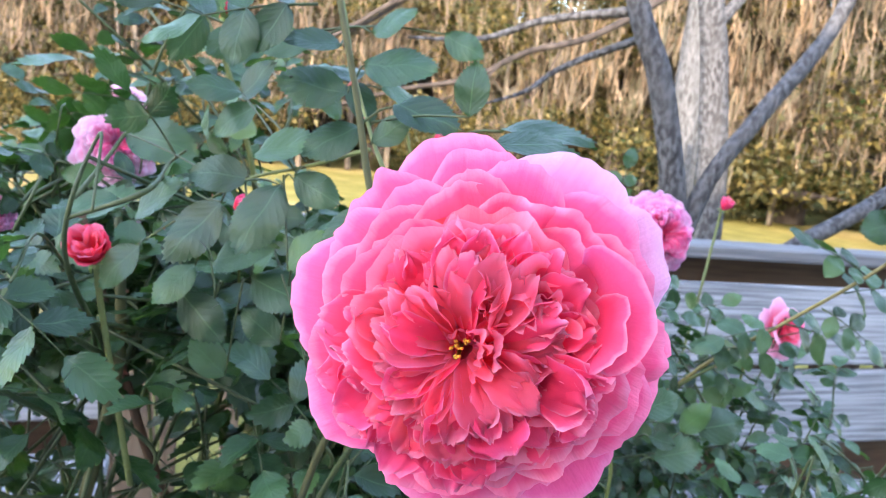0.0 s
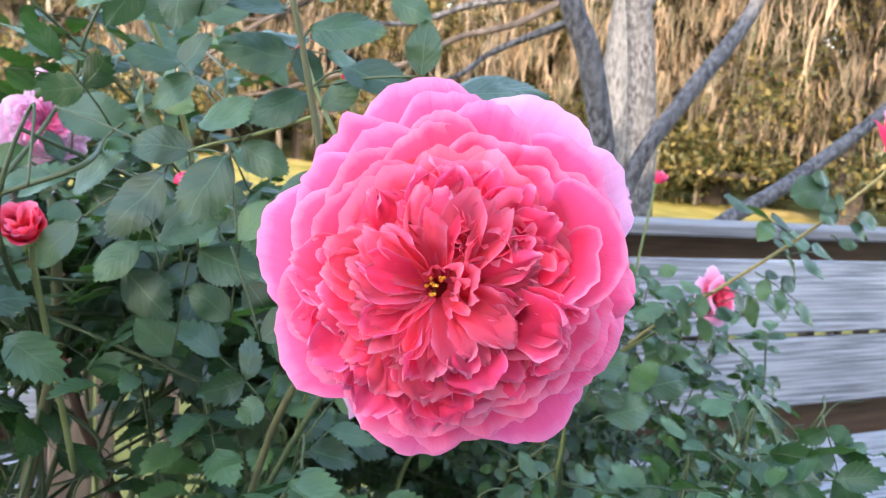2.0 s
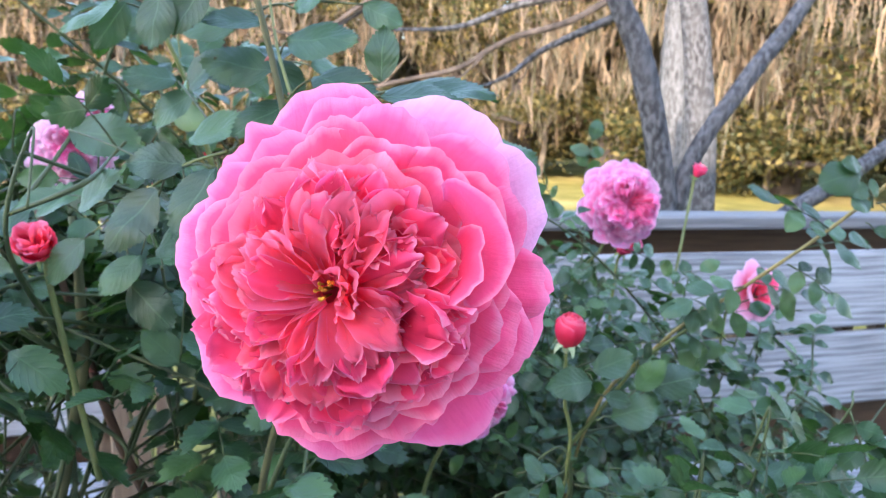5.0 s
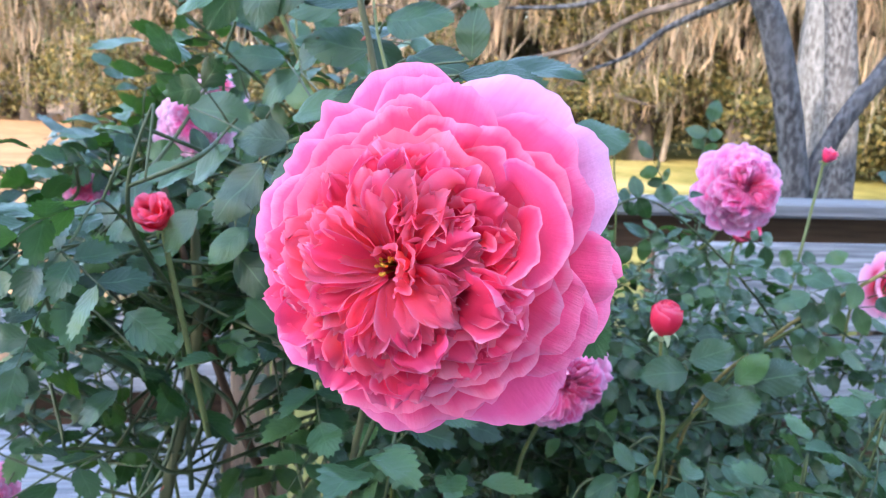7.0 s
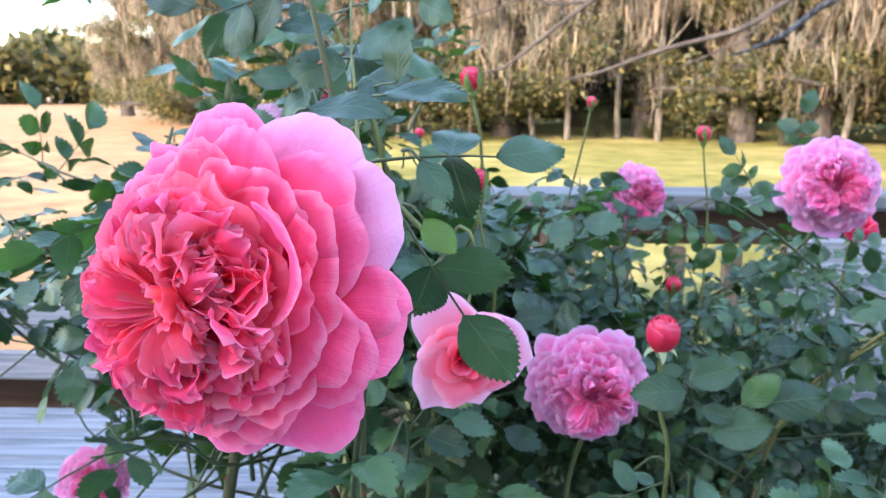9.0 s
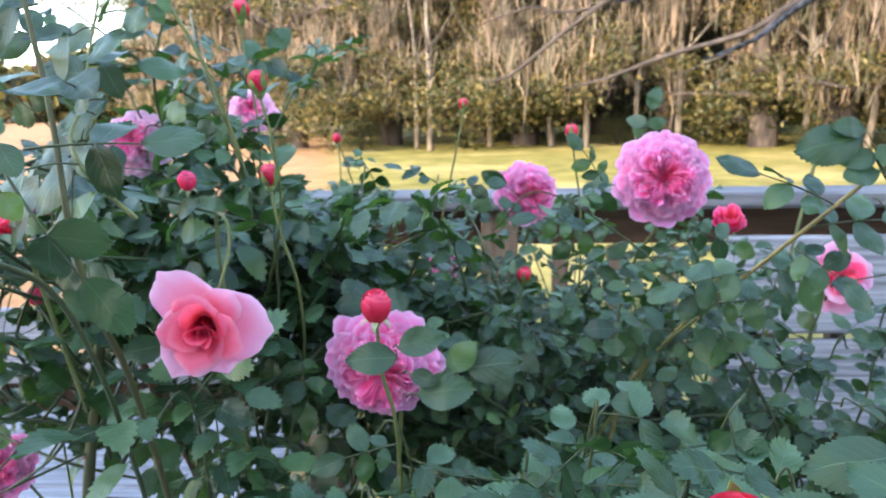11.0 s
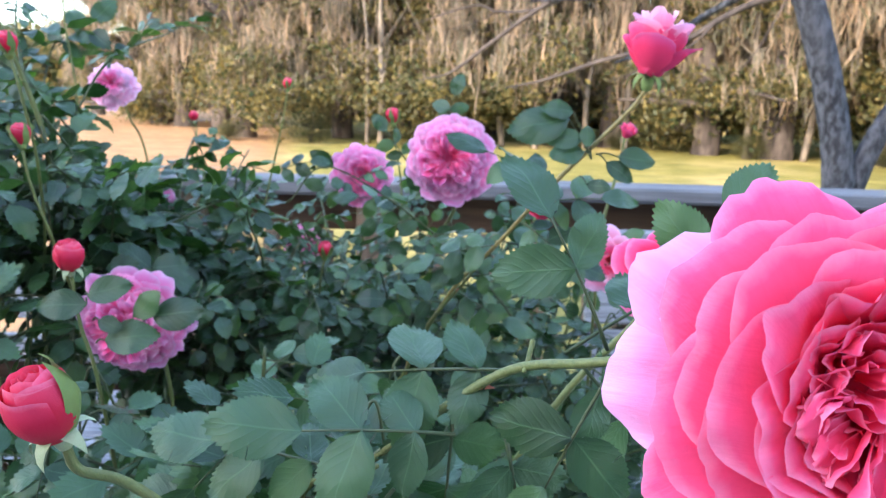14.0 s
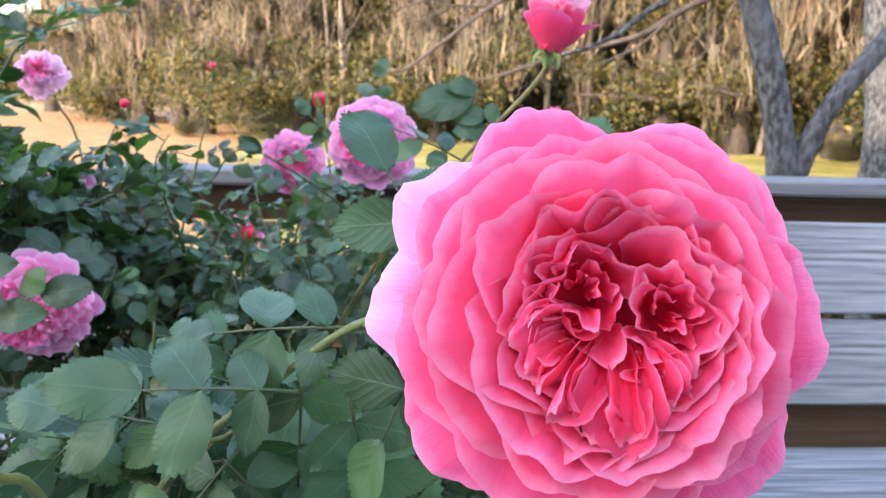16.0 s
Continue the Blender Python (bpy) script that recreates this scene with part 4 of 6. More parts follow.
def bush_cane(owner, points, radius, material, thorns=0, size=0.004, seed=0):
    inv = owner.matrix_basis.inverted()
    n = len(points)
    line = smooth_line([(*p, radius * (1.0 - 0.6 * i / (n - 1))) for i, p in enumerate(points)], 8)
    local = np.array([(*(inv @ Vector(q[:3])), q[3]) for q in line])
    v, f = tube(local, 9, 0.06)
    cane = part("cane", mesh_of("cane", v, f, material), owner)
    if thorns:
        prickles(owner, local, thorns, size, seed)
    return line


def grow(owner, seed, canes, base, box, top, leaf_size=(0.026, 0.040), every=0.045, up=(0, -0.40, 0.85), sink=0.0, density=1.0, low=0.45, thin_below=-9.0, side=-9.0, hollow=0.6, start=None):
    """Canes that rise from the base into the box (x0, x1, y0, y1), no higher than top(x, y), with leaves all along."""
    r = random.Random(seed)
    fol = Foliage()
    main = None
    inv = owner.matrix_basis.inverted()
    for k in range(canes):
        ex, ey = r.uniform(box[0], box[1]), r.uniform(box[2], box[3])
        ez = top(ex, ey) * r.uniform(low, 1.0)
        bx, by = base[0] + r.uniform(-0.10, 0.10), base[1] + r.uniform(-0.10, 0.10)
        bz = DECK + sink
        if start:
            bx, by, bz = start[0] + r.uniform(-0.10, 0.06), start[1] + r.uniform(-0.05, 0.12), r.uniform(*start[2])
        elif k % 3 and main is not None:
            bx, by, bz = main[int(len(main) * r.uniform(0.35, 0.6))][:3]
        elif ex < -0.42 and seed == 41:
            bx, by, bz = -0.525, 0.80, r.uniform(0.78, 1.0)
        mx, my = bx + (ex - bx) * r.uniform(0.35, 0.75), by + (ey - by) * r.uniform(0.35, 0.75)
        pts = [(bx, by, bz, 0.0015 if start or k % 3 else 0.0028), (mx + r.uniform(-0.06, 0.06), my + r.uniform(-0.06, 0.06), bz + (ez - bz) * 0.6, 0.0019), (ex, ey, ez, 0.0011), (ex + (ex - mx) * 0.35, ey + (ey - my) * 0.35 + r.uniform(-0.05, 0.05), ez - r.uniform(-0.03, 0.05), 0.001)]
        line = smooth_line(pts, 9)
        main = line if k % 3 == 0 else main
        fol.twigs.append(tube(np.array([(*(inv @ Vector(q[:3])), q[3]) for q in line]), 6))
        gone = 0.0
        for i in range(2 if start or k % 3 else 6, len(line)):
            seg = Vector(line[i][:3]) - Vector(line[i - 1][:3])
            gone += seg.length
            while gone > every:
                gone -= every
                if r.random() > density:
                    continue
                p = Vector(line[i][:3])
                if p.z < thin_below and p.x < side and r.random() < 0.76:
                    continue
                if noise.noise(p * 9.0 + Vector((seed, 0, 0))) > hollow:
                    continue
                out = Vector((r.uniform(-1, 1), r.uniform(-1, 0.7), r.uniform(-0.5, 0.6)))
                size = r.uniform(*leaf_size)
                frame_m = tilt_frame(p, out, (up[0] + r.uniform(-0.7, 0.7), up[1] + r.uniform(-0.5, 0.7), up[2] + r.uniform(-0.4, 0.4)))
                if not is_clear(p + out.normalized() * size * 1.6, size * 0.8) or not is_clear(p, 0.005):
                    continue
                poses, rachis = compound(frame_m, size, r.randint(0, 10**6), r.choice((3, 5, 5)), r.uniform(0.05, 0.4))
                fol.twigs.append(tube(np.array([(*(inv @ Vector(q[:3])), q[3]) for q in rachis]), 4))
                for m in poses:
                    if m.translation.y > 0.42 or seed == 44:
                        fol.leaf(inv @ m, r.randint(0, 3))
    fol.finish(owner, LEAF_NEAR if seed == 44 else LEAF)


# blooms: centre, facing, radius
def rose_thing(centre, facing, radius, spin, label, group="roses", name="rose"):
    return thing(name, axes(centre, facing, spin, radius), label, "rose", group)


def rosette(rose, seed, petals=(PETAL_OUT, PETAL_MID, PETAL_IN), nests=3):
    """A full old-fashioned bloom one in radius: outer rings lie back, the heart is packed and quartered."""
    outer, mid, heart = petals
    spiral(rose, 76, 1.02, 0.50, lambda t: -0.16 + 0.70 * t ** 0.66, lambda t: 34 - 12 * t, lambda t: 0.33 - 0.10 * t, 0.11, [(0.5, outer), (1.0, mid)], seed, nu=15, nv=7, shapes=22)
    for k in range(9):
        a = 40 * k + 31 * seed + 14 * math.sin(k * 2.1 + seed)
        ox, oy = math.cos(radians(a)), math.sin(radians(a))
        pages(rose, 0.05 * ox, 0.05 * oy, a, 38, 4, 0.42 + 0.06 * math.sin(k * 1.7 + seed), (48, -48, -30, 55)[(k * k + seed) % 4], heart if k % 3 else mid, seed * 9 + k, 0.60, 0.11, 0.40)
        pages(rose, 0.24 * ox, 0.24 * oy, a + 18, 44, 4, 0.38, -36 if k % 3 else 40, mid, seed * 11 + k, 0.58, 0.13, 0.38)
    disc = [(0.5 * math.cos(2 * math.pi * k / 20), 0.5 * math.sin(2 * math.pi * k / 20), 0.34) for k in range(20)]
    part("receptacle", mesh_of("receptacle", disc + [(0, 0, 0.36)], [(k, (k + 1) % 20, 20) for k in range(20)], heart, [(0.5, 0.5)] * 21), rose)
    for k in range(nests):
        a = 2 * math.pi * k / nests + seed
        swirl(rose, 0.20 * math.cos(a), 0.20 * math.sin(a), 0.12, 4, 0.40, 0.62, heart, seed * 7 + k, 0.03, 0.07, 0.0)


def tea(rose, seed, petals, openness=1.0, outer=5):
    """A pointed half-open bloom: furled heart, few wide petals lying back."""
    big, mid, heart = petals
    ring(rose, outer, spec(1.10, 0.60, 58 * openness, 96 * openness, 1.7, 0.16, 45), big, 10, 14, seed=seed)
    ring(rose, 4, spec(1.0, 0.56, 34 * openness, 64 * openness, 1.1, 0.12, 60), big, 46, 12, seed=seed + 1)
    ring(rose, 4, spec(0.90, 0.42, 14, 42 * openness, 1.0, 0.06, 30), mid, 15, 9, seed=seed + 2)
    ring(rose, 4, spec(0.86, 0.32, 6, 26, 0.95, 0.05, 15, r0=0.03), heart, 60, 9, seed=seed + 3)
    ring(rose, 3, spec(0.82, 0.24, 2, 16, 0.95, 0.04, 10, r0=0.02), heart, 5, 9, seed=seed + 4)
    ring(rose, 3, spec(0.78, 0.15, 0, 10, 0.95, 0.03, 5, r0=0.01), heart, 50, 9, seed=seed + 5)


def goblet(rose, seed, petals):
    """An opening bud: upright cupped petals, a few rolled back."""
    big, mid, heart = petals
    ring(rose, 3, spec(1.18, 0.60, 60, 8, 1.0, 0.12, 60), big, 20, 14, seed=seed)
    ring(rose, 5, spec(1.26, 0.62, 56, -8, 0.95, 0.09, 35), big, 60, 8, seed=seed + 1)
    ring(rose, 5, spec(1.36, 0.52, 46, -4, 0.95, 0.14, 50), mid, 10, 8, seed=seed + 2)
    ring(rose, 4, spec(1.40, 0.40, 36, -4, 0.95, 0.14, 40), mid, 55, 8, seed=seed + 3)
    ring(rose, 4, spec(1.40, 0.28, 24, -2, 0.95, 0.12, 20), heart, 30, 8, seed=seed + 4)


def bud_petal(material, seed, wide, tall, span=84, nu=17, nv=11, flare=0.0):
    """A petal or sepal furled on an egg-shaped bud, its rim slanting like the thread of a screw."""
    verts, uvs, faces = [], [], []
    for i in range(nv + 1):
        v = i / nv
        for j in range(nu):
            u = 2 * j / (nu - 1) - 1
            q = v * (0.92 - 0.10 * u + 0.05 * noise.noise((u * 2 + seed, seed, 0.5)) - 0.08 * abs(u) ** 4)
            r = wide * 0.74 * math.sin(math.pi * (0.11 + 0.70 * q)) ** 0.75 * (1.0 + 0.04 * u)
            r += 0.07 * max(0.0, v - 0.84) / 0.16 * (0.5 + 0.5 * u) + flare * max(0.0, v - 0.6) ** 2 * 6
            a = radians(span * (1 if span > 45 else 1 - 0.93 * v ** 1.3)) * u
            verts.append((r * math.cos(a), r * math.sin(a), -0.10 + 1.80 * tall * q))
            uvs.append((0.5 + 0.5 * u, v))
    for i in range(nv):
        for j in range(nu - 1):
            k = i * nu + j
            faces.append((k, k + 1, k + nu + 1, k + nu))
    return mesh_of("petal", verts, faces, material, uvs)


BUD_SIZES = ((1.0, 0.86), (0.84, 0.92), (0.64, 0.95), (0.44, 0.95), (0.24, 0.93))
BUD_MESHES = [bud_petal(PETAL_BUD, 3.3 + k, *size) for k, size in enumerate(BUD_SIZES)]
BUD_PINK = [bud_petal(PETAL_MID, 5.3 + k, *size) for k, size in enumerate(BUD_SIZES)]
BUD_SEPALS = [bud_petal(SEPAL, 7.7 + 2.3 * k, 1.08, tall, 35, 9, 9, 0.10 + 0.12 * k) for k, tall in enumerate((1.06, 0.92, 0.80))]


def bud(centre, facing, size, points, label, pink=False, radius=0.0013, clasp=False):
    """A closed bud on its stalk, its sepals clasping it or turned back."""
    size *= 1.12 if size < 0.0145 else 1.0
    b = thing("rose_bud", axes(centre, facing, rng.uniform(0, 360), size), label, "rose bud", "rose buds")
    for row in range(len(BUD_SIZES)):
        for k in range(3):
            part("petal", (BUD_PINK if pink else BUD_MESHES)[row], b, Matrix.Rotation(radians(120 * k + 47 * row), 4, "Z"))
    if clasp:
        for k in range(5):
            part("sepal", BUD_SEPALS[k % 3], b, Matrix.Rotation(radians(72 * k + 9 * (k % 2)), 4, "Z"))
        v, f = tube(np.array([(0, 0, -0.62, 0.11), (0, 0, -0.45, 0.28), (0, 0, -0.22, 0.38), (0, 0, -0.02, 0.36)]), 10)
        part("hip", mesh_of("hip", v, f, SEPAL), b)
    else:
        sepals(b, 1.7, 0.50, 128, 0.17, SEPAL_PALE)
    f = Vector(facing).normalized()
    c = Vector(centre)
    stalk(b, [tuple(c - f * size * 0.35)] + points, radius)
    clear.append((c + f * size, size * 1.1))
    return b


FAR = (PETAL_FAR, PETAL_FAR, PETAL_PINK)

# the great quartered rose in front
r1 = rose_thing((-0.3918, 0.314, 1.1405), (-0.38, -0.90, 0.12), 0.0567, 0, "large quartered pink rose in full bloom, coral heart, pale lilac rim")
for turn, reach, wide in ((62, 1.06, 0.50), (33, 1.07, 0.44), (-10, 1.02, 0.42), (176, 1.05, 0.46), (214, 1.04, 0.46), (108, 1.03, 0.46), (258, 1.05, 0.46), (306, 1.06, 0.46)):
    part("petal", petal_mesh(seed=turn * 0.13, material=PETAL_RIM if 20 < turn < 70 else PETAL_OUT, nu=25, nv=9, **layer(reach, -0.16, 30, wide, 0.06, 10.0, 1.15)), r1, Matrix.Rotation(radians(turn), 4, "Z"))
spiral(r1, 64, 1.00, 0.46, lambda t: -0.10 + 0.60 * t ** 0.72, lambda t: 34 - 12 * t, lambda t: 0.34 - 0.10 * t, 0.045, [(0.25, PETAL_OUT), (0.62, PETAL_MID), (1.0, PETAL_IN)], 40, nu=25, curl=12.0)
swirl(r1, 0.27, 0.17, 0.13, 7, 0.36, 0.62, PETAL_IN, 3, 0.02, 0.07, -0.02)
swirl(r1, 0.07, 0.23, 0.16, 8, 0.36, 0.66, PETAL_IN, 31, 0.02, 0.085, -0.01)
for rad, turn, wide, top in ((0.11, 12, 52, 0.62), (0.15, 48, 46, 0.68), (0.14, -34, 40, 0.58), (0.20, 18, 44, 0.66), (0.12, 105, 40, 0.56)):
    wall_petal(r1, -0.09, -0.06, rad, turn, wide, 0.26, top, -0.03, 0.07, 2.3 + 0.07 * turn, PETAL_IN, 0.05)
wall_petal(r1, 0.38, 0.10, 0.37, 150, 44, 0.24, 0.66, -0.03, 0.08, 6.4, PETAL_IN, 0.08)
wall_petal(r1, 0.30, 0.15, 0.30, -24, 64, 0.28, 0.58, 0.0, 0.08, 7.3, PETAL_MID, 0.06)
wall_petal(r1, 0.28, 0.14, 0.39, 14, 62, 0.16, 0.53, 0.04, 0.08, 9.7, PETAL_MID, 0.10)
wall_petal(r1, 0.02, 0.02, 0.52, 118, 40, 0.16, 0.50, 0.03, 0.08, 3.7, PETAL_IN, 0.08)
wall_petal(r1, 0.00, 0.02, 0.55, 158, 36, 0.16, 0.46, 0.03, 0.08, 4.7, PETAL_IN, 0.08)
# narrow petals that fan out from the stamens in three tiers, leaning the other way from quarter to quarter
tier_rng = random.Random(77)
for count, a0, a1, near, reach, low, top, half, tilt, skins in (
        (26, 172, 345, 0.34, 0.69, 0.31, 0.31, 0.13, 14, (PETAL_MID, PETAL_OUT)),
        (52, 0, 360, 0.22, 0.56, 0.33, 0.42, 0.115, 18, (PETAL_MID, PETAL_MID, PETAL_IN)),
        (50, 0, 360, 0.05, 0.42, 0.38, 0.53, 0.09, 33, (PETAL_IN, PETAL_IN, PETAL_MID))):
    for k in range(count):
        a = a0 + (a1 - a0) * (k + tier_rng.uniform(-0.4, 0.4)) / (count - 1)
        lean = math.copysign(tilt, math.sin(radians(2 * a + 55))) * tier_rng.choice((1, 1, 1, -0.6)) + tier_rng.uniform(-14, 14)
        page(r1, -0.09, -0.06, a, near * tier_rng.uniform(0.7, 1.3), reach * tier_rng.uniform(0.88, 1.08) * (1.12 if a < 120 else 1.0), low, top + tier_rng.uniform(-0.04, 0.05) + (0.05 if 20 < a < 110 else 0.0), half * tier_rng.uniform(0.8, 1.25), lean, 5.0 + 0.83 * k + 30 * reach, tier_rng.choice(skins), tier_rng.uniform(-0.05, 0.09), 0.075)
pages(r1, 0.12, -0.08, 346, 24, 6, 0.46, 46, PETAL_MID, 16, 0.54, 0.12, 0.24)
page(r1, -0.09, -0.08, 252, 0.06, 0.42, 0.22, 0.58, 0.09, -74, 3.1, PETAL_MID, 0.05)
page(r1, 0.02, -0.18, 296, 0.10, 0.37, 0.32, 0.50, 0.15, 26, 5.2, PETAL_OUT, 0.08, 0.10)
page(r1, 0.04, -0.04, 316, 0.04, 0.34, 0.32, 0.60, 0.10, 34, 6.7, PETAL_IN, 0.06)
for k in range(12):
    a, q = rng.uniform(0, 6.28), 0.05 * rng.random() ** 0.5
    line = [(-0.09 + f * q * math.cos(a), -0.06 + f * q * math.sin(a), z, w) for f, z, w in ((0.8, 0.24, 0.005), (1.2, 0.44, 0.005), (1.3, 0.46, 0.011), (1.35, 0.475, 0.004))]
    v, f = tube(np.array(line), 5)
    part("stamen", mesh_of("stamen", v, f, STAMEN), r1, None, "golden yellow stamen")
sepals(r1, 1.0)
stalk(r1, [(-0.381, 0.349, 1.136), (-0.368, 0.39, 1.12), (-0.37, 0.48, 1.06), (-0.40, 0.62, 0.85), (-0.42, 0.78, 0.45)], 0.0017, TWIG)

for reach, x, y, high in ((0.62, 0, 0, 0.20), (0.45, 0, 0, 0.34), (0.16, -0.09, -0.06, 0.32)):
    wide = [(x + reach * math.cos(2 * math.pi * k / 24), y + reach * math.sin(2 * math.pi * k / 24), high) for k in range(24)]
    part("receptacle", mesh_of("receptacle", wide + [(x, y, high - 0.06)], [(k, (k + 1) % 24, 24) for k in range(24)], PETAL_IN, [(0.5, 0.2 if reach < 0.2 else 0.4)] * 25), r1)

# the cupped rose that fills the last view
r2 = rose_thing((0.1703, 0.1515, 1.1070), (-0.15, -0.95, 0.26), 0.0526, 0, "large cupped rose-pink bloom with deep folded heart")
for turn, reach, wide, tip in ((110, 1.06, 0.42, -0.07), (52, 1.06, 0.58, 0.05), (4, 1.06, 0.46, 0.0), (-42, 1.05, 0.48, 0.0), (-92, 1.04, 0.5, 0.0), (222, 1.03, 0.46, 0.0), (178, 1.06, 0.44, 0.0), (146, 1.05, 0.44, -0.06)):
    part("petal", petal_mesh(seed=turn * 0.17 + 2.0, material=PETAL_RIM if turn in (146, 178) else PETAL_OUT, nu=25, nv=11, notch=tip, **layer(reach, -0.26, 24, wide, 0.09, 14.0, 1.3)), r2, Matrix.Rotation(radians(turn), 4, "Z"))
spiral(r2, 30, 0.95, 0.46, lambda t: -0.16 + 0.62 * min(1.0, t * 1.5) ** 0.8 - 0.06 * max(0.0, t - 0.7), lambda t: 16 - 44 * min(1.0, t * 1.4), lambda t: 0.60 - 0.26 * t, 0.05, [(0.30, PETAL_OUT), (1.0, PETAL_ROSE)], 61, nu=29, nv=11, curl=20.0, wrap=1.05)
for k in range(16):
    wall_petal(r2, 0.04, 0.02, 0.33 + 0.011 * k, 137.5 * k, 46, 0.12, 0.42, 0.0, 0.10, 1.9 * k, PETAL_ROSE, 0.05)
swirl(r2, -0.10, 0.13, 0.24, 11, 0.14, 0.42, PETAL_ROSE, 21, 0.04, 0.09, -0.02)
swirl(r2, 0.22, 0.06, 0.19, 9, 0.14, 0.42, PETAL_ROSE, 22, 0.03, 0.08, -0.02)
swirl(r2, 0.22, -0.18, 0.13, 6, 0.14, 0.40, PETAL_ROSE, 23, 0.03, 0.07, 0.0)
pages(r2, 0.05, 0.0, 248, 60, 10, 0.44, -44, PETAL_ROSE, 24, 0.38, 0.12, 0.14)
pages(r2, 0.05, -0.02, 300, 50, 7, 0.42, 42, PETAL_ROSE, 25, 0.36, 0.12, 0.14)
pages(r2, -0.05, 0.02, 202, 50, 8, 0.38, -44, PETAL_ROSE, 26, 0.38, 0.11, 0.14)
page(r2, 0.04, -0.08, 275, 0.1, 0.44, 0.18, 0.39, 0.12, 14, 4.4, PETAL_ROSE, 0.10, 0.07)
sepals(r2, 1.0)
R2_STALK = [(0.170, 0.166, 1.106), (0.169, 0.190, 1.102), (0.157, 0.225, 1.092), (0.132, 0.263, 1.077), (0.102, 0.299, 1.058), (0.053, 0.313, 1.015), (0.024, 0.322, 0.985), (0.0, 0.37, 0.9), (0.0, 0.5, 0.55), (0.02, 0.6, 0.1)]
stalk(r2, R2_STALK, 0.0016)
stalk(r2, [(0.1500, 0.2360, 1.0880), (0.1535, 0.2380, 1.0786), (0.1594, 0.2409, 1.0623), (0.1657, 0.2457, 1.0347)], 0.0012, STEM)
stalk(r2, [(0.1120, 0.2870, 1.0640), (0.1140, 0.2904, 1.0689), (0.1163, 0.2956, 1.0751)], 0.0010)
inv = r2.matrix_basis.inverted()
line = smooth_line([(*(inv @ Vector(p)), 0.045) for p in R2_STALK[4:8]], 8)
prickles(r2, line, 2, 0.10, 8)

# roses further back
def back_rose(centre, facing, radius, seed, label, petals=FAR, points=None, spin=0, shown=True):
    r = rose_thing(centre, facing, radius, spin, label)
    rosette(r, seed, petals)
    sepals(r, 1.0)
    c, f = Vector(centre), Vector(facing).normalized()
    stalk(r, [tuple(c - f * radius * 0.25)] + (points or [(c.x + 0.01, c.y + 0.05, c.z - 0.06), (c.x * 0.9 - 0.02, c.y + 0.10, c.z - 0.22), (c.x * 0.7 - 0.05, c.y + 0.07, DECK + 0.3), (c.x * 0.6 - 0.05, c.y + 0.04, DECK)]), 0.002)
    if shown:
        clear.append((c + f * radius * 0.4, radius * 1.02))
    return r


clear.append((Vector((-0.39, 0.33, 1.138)), 0.05))
back_rose((0.096, 0.935, 1.10), (-0.14, -0.98, 0.10), 0.059, 3, "round pale pink rosette rose above the railing")
back_rose((-0.042, 1.26, 1.045), (0.28, -0.92, 0.05), 0.056, 5, "lilac-pink rosette rose turned aside behind a leaf")
back_rose((-0.207, 0.70, 0.958), (0.0, -0.97, -0.10), 0.056, 7, "ruffled pink rose low in the bush behind small leaves")
back_rose((-0.538, 0.965, 1.148), (0.1, -0.9, 0.25), 0.043, 17, "pale lilac rose half behind a leaf", (PETAL_LILAC, PETAL_LILAC, PETAL_FAR), shown=False)
clear.append((Vector((-0.54, 0.94, 1.15)), 0.030, EYE_WEST))
clear.append((Vector((-0.53, 0.68, 1.088)), 0.02, EYE_WEST))
back_rose((-0.565, 1.56, 1.18), (0.2, -0.9, 0.25), 0.05, 9, "pale lilac rose among the upper leaves", (PETAL_LILAC, PETAL_LILAC, PETAL_FAR), shown=False)
back_rose((-0.19, 1.58, 0.865), (0.3, -0.95, 0.0), 0.045, 11, "magenta-pink rose low by the railing", shown=False)
back_rose((-0.32, 1.06, 1.005), (0.1, -0.95, 0.1), 0.048, 13, "half-hidden pale pink rose inside the bush", shown=False)
back_rose((-0.80, 1.02, 0.69), (0.3, -0.85, 0.3), 0.05, 15, "low pink rose beside the bench", shown=False)


def tea_rose(centre, facing, radius, seed, label, petals, openness=1.0, points=None, spin=0):
    r = rose_thing(centre, facing, radius, spin, label)
    tea(r, seed, petals, openness)
    sepals(r, 0.9)
    c, f = Vector(centre), Vector(facing).normalized()
    stalk(r, [tuple(c - f * radius * 0.25)] + (points or [(c.x, c.y + 0.04, c.z - 0.05), (c.x, c.y + 0.05, c.z - 0.3)]), 0.002)
    clear.append((c + f * radius * 0.4, radius * 0.95))
    return r


A_CENTRE, A_FACING = (-0.315, 0.562, 1.039), (0.10, -0.95, -0.10)
rose_a = rose_thing(A_CENTRE, A_FACING, 0.036, 0, "nodding half-open pink rose with coral heart")
for k, (turn, tip, long, wide, roll) in enumerate(((124, 2, 1.30, 0.46, 35), (-12, 10, 1.20, 0.72, 60), (236, 4, 1.16, 0.60, 30), (285, 8, 1.04, 0.56, 45), (48, -8, 0.95, 0.50, 60), (178, -12, 0.9, 0.5, 40))):
    part("petal", petal_mesh(1.05, wide, 52, 82, 1.8, 0.09, 2.7 + k, PETAL_TEA, curl=roll, nu=17, nv=10, fold=0.10, notch=-0.12), rose_a, Matrix.Rotation(radians(turn), 4, "Z") @ Matrix.Rotation(radians(tip), 4, "Y") @ Matrix.Scale(long, 4))
ring(rose_a, 4, spec(1.10, 0.66, 30, 46, 1.0, 0.07, 60, notch=-0.10), PETAL_SALMON, 80, 6, seed=21)
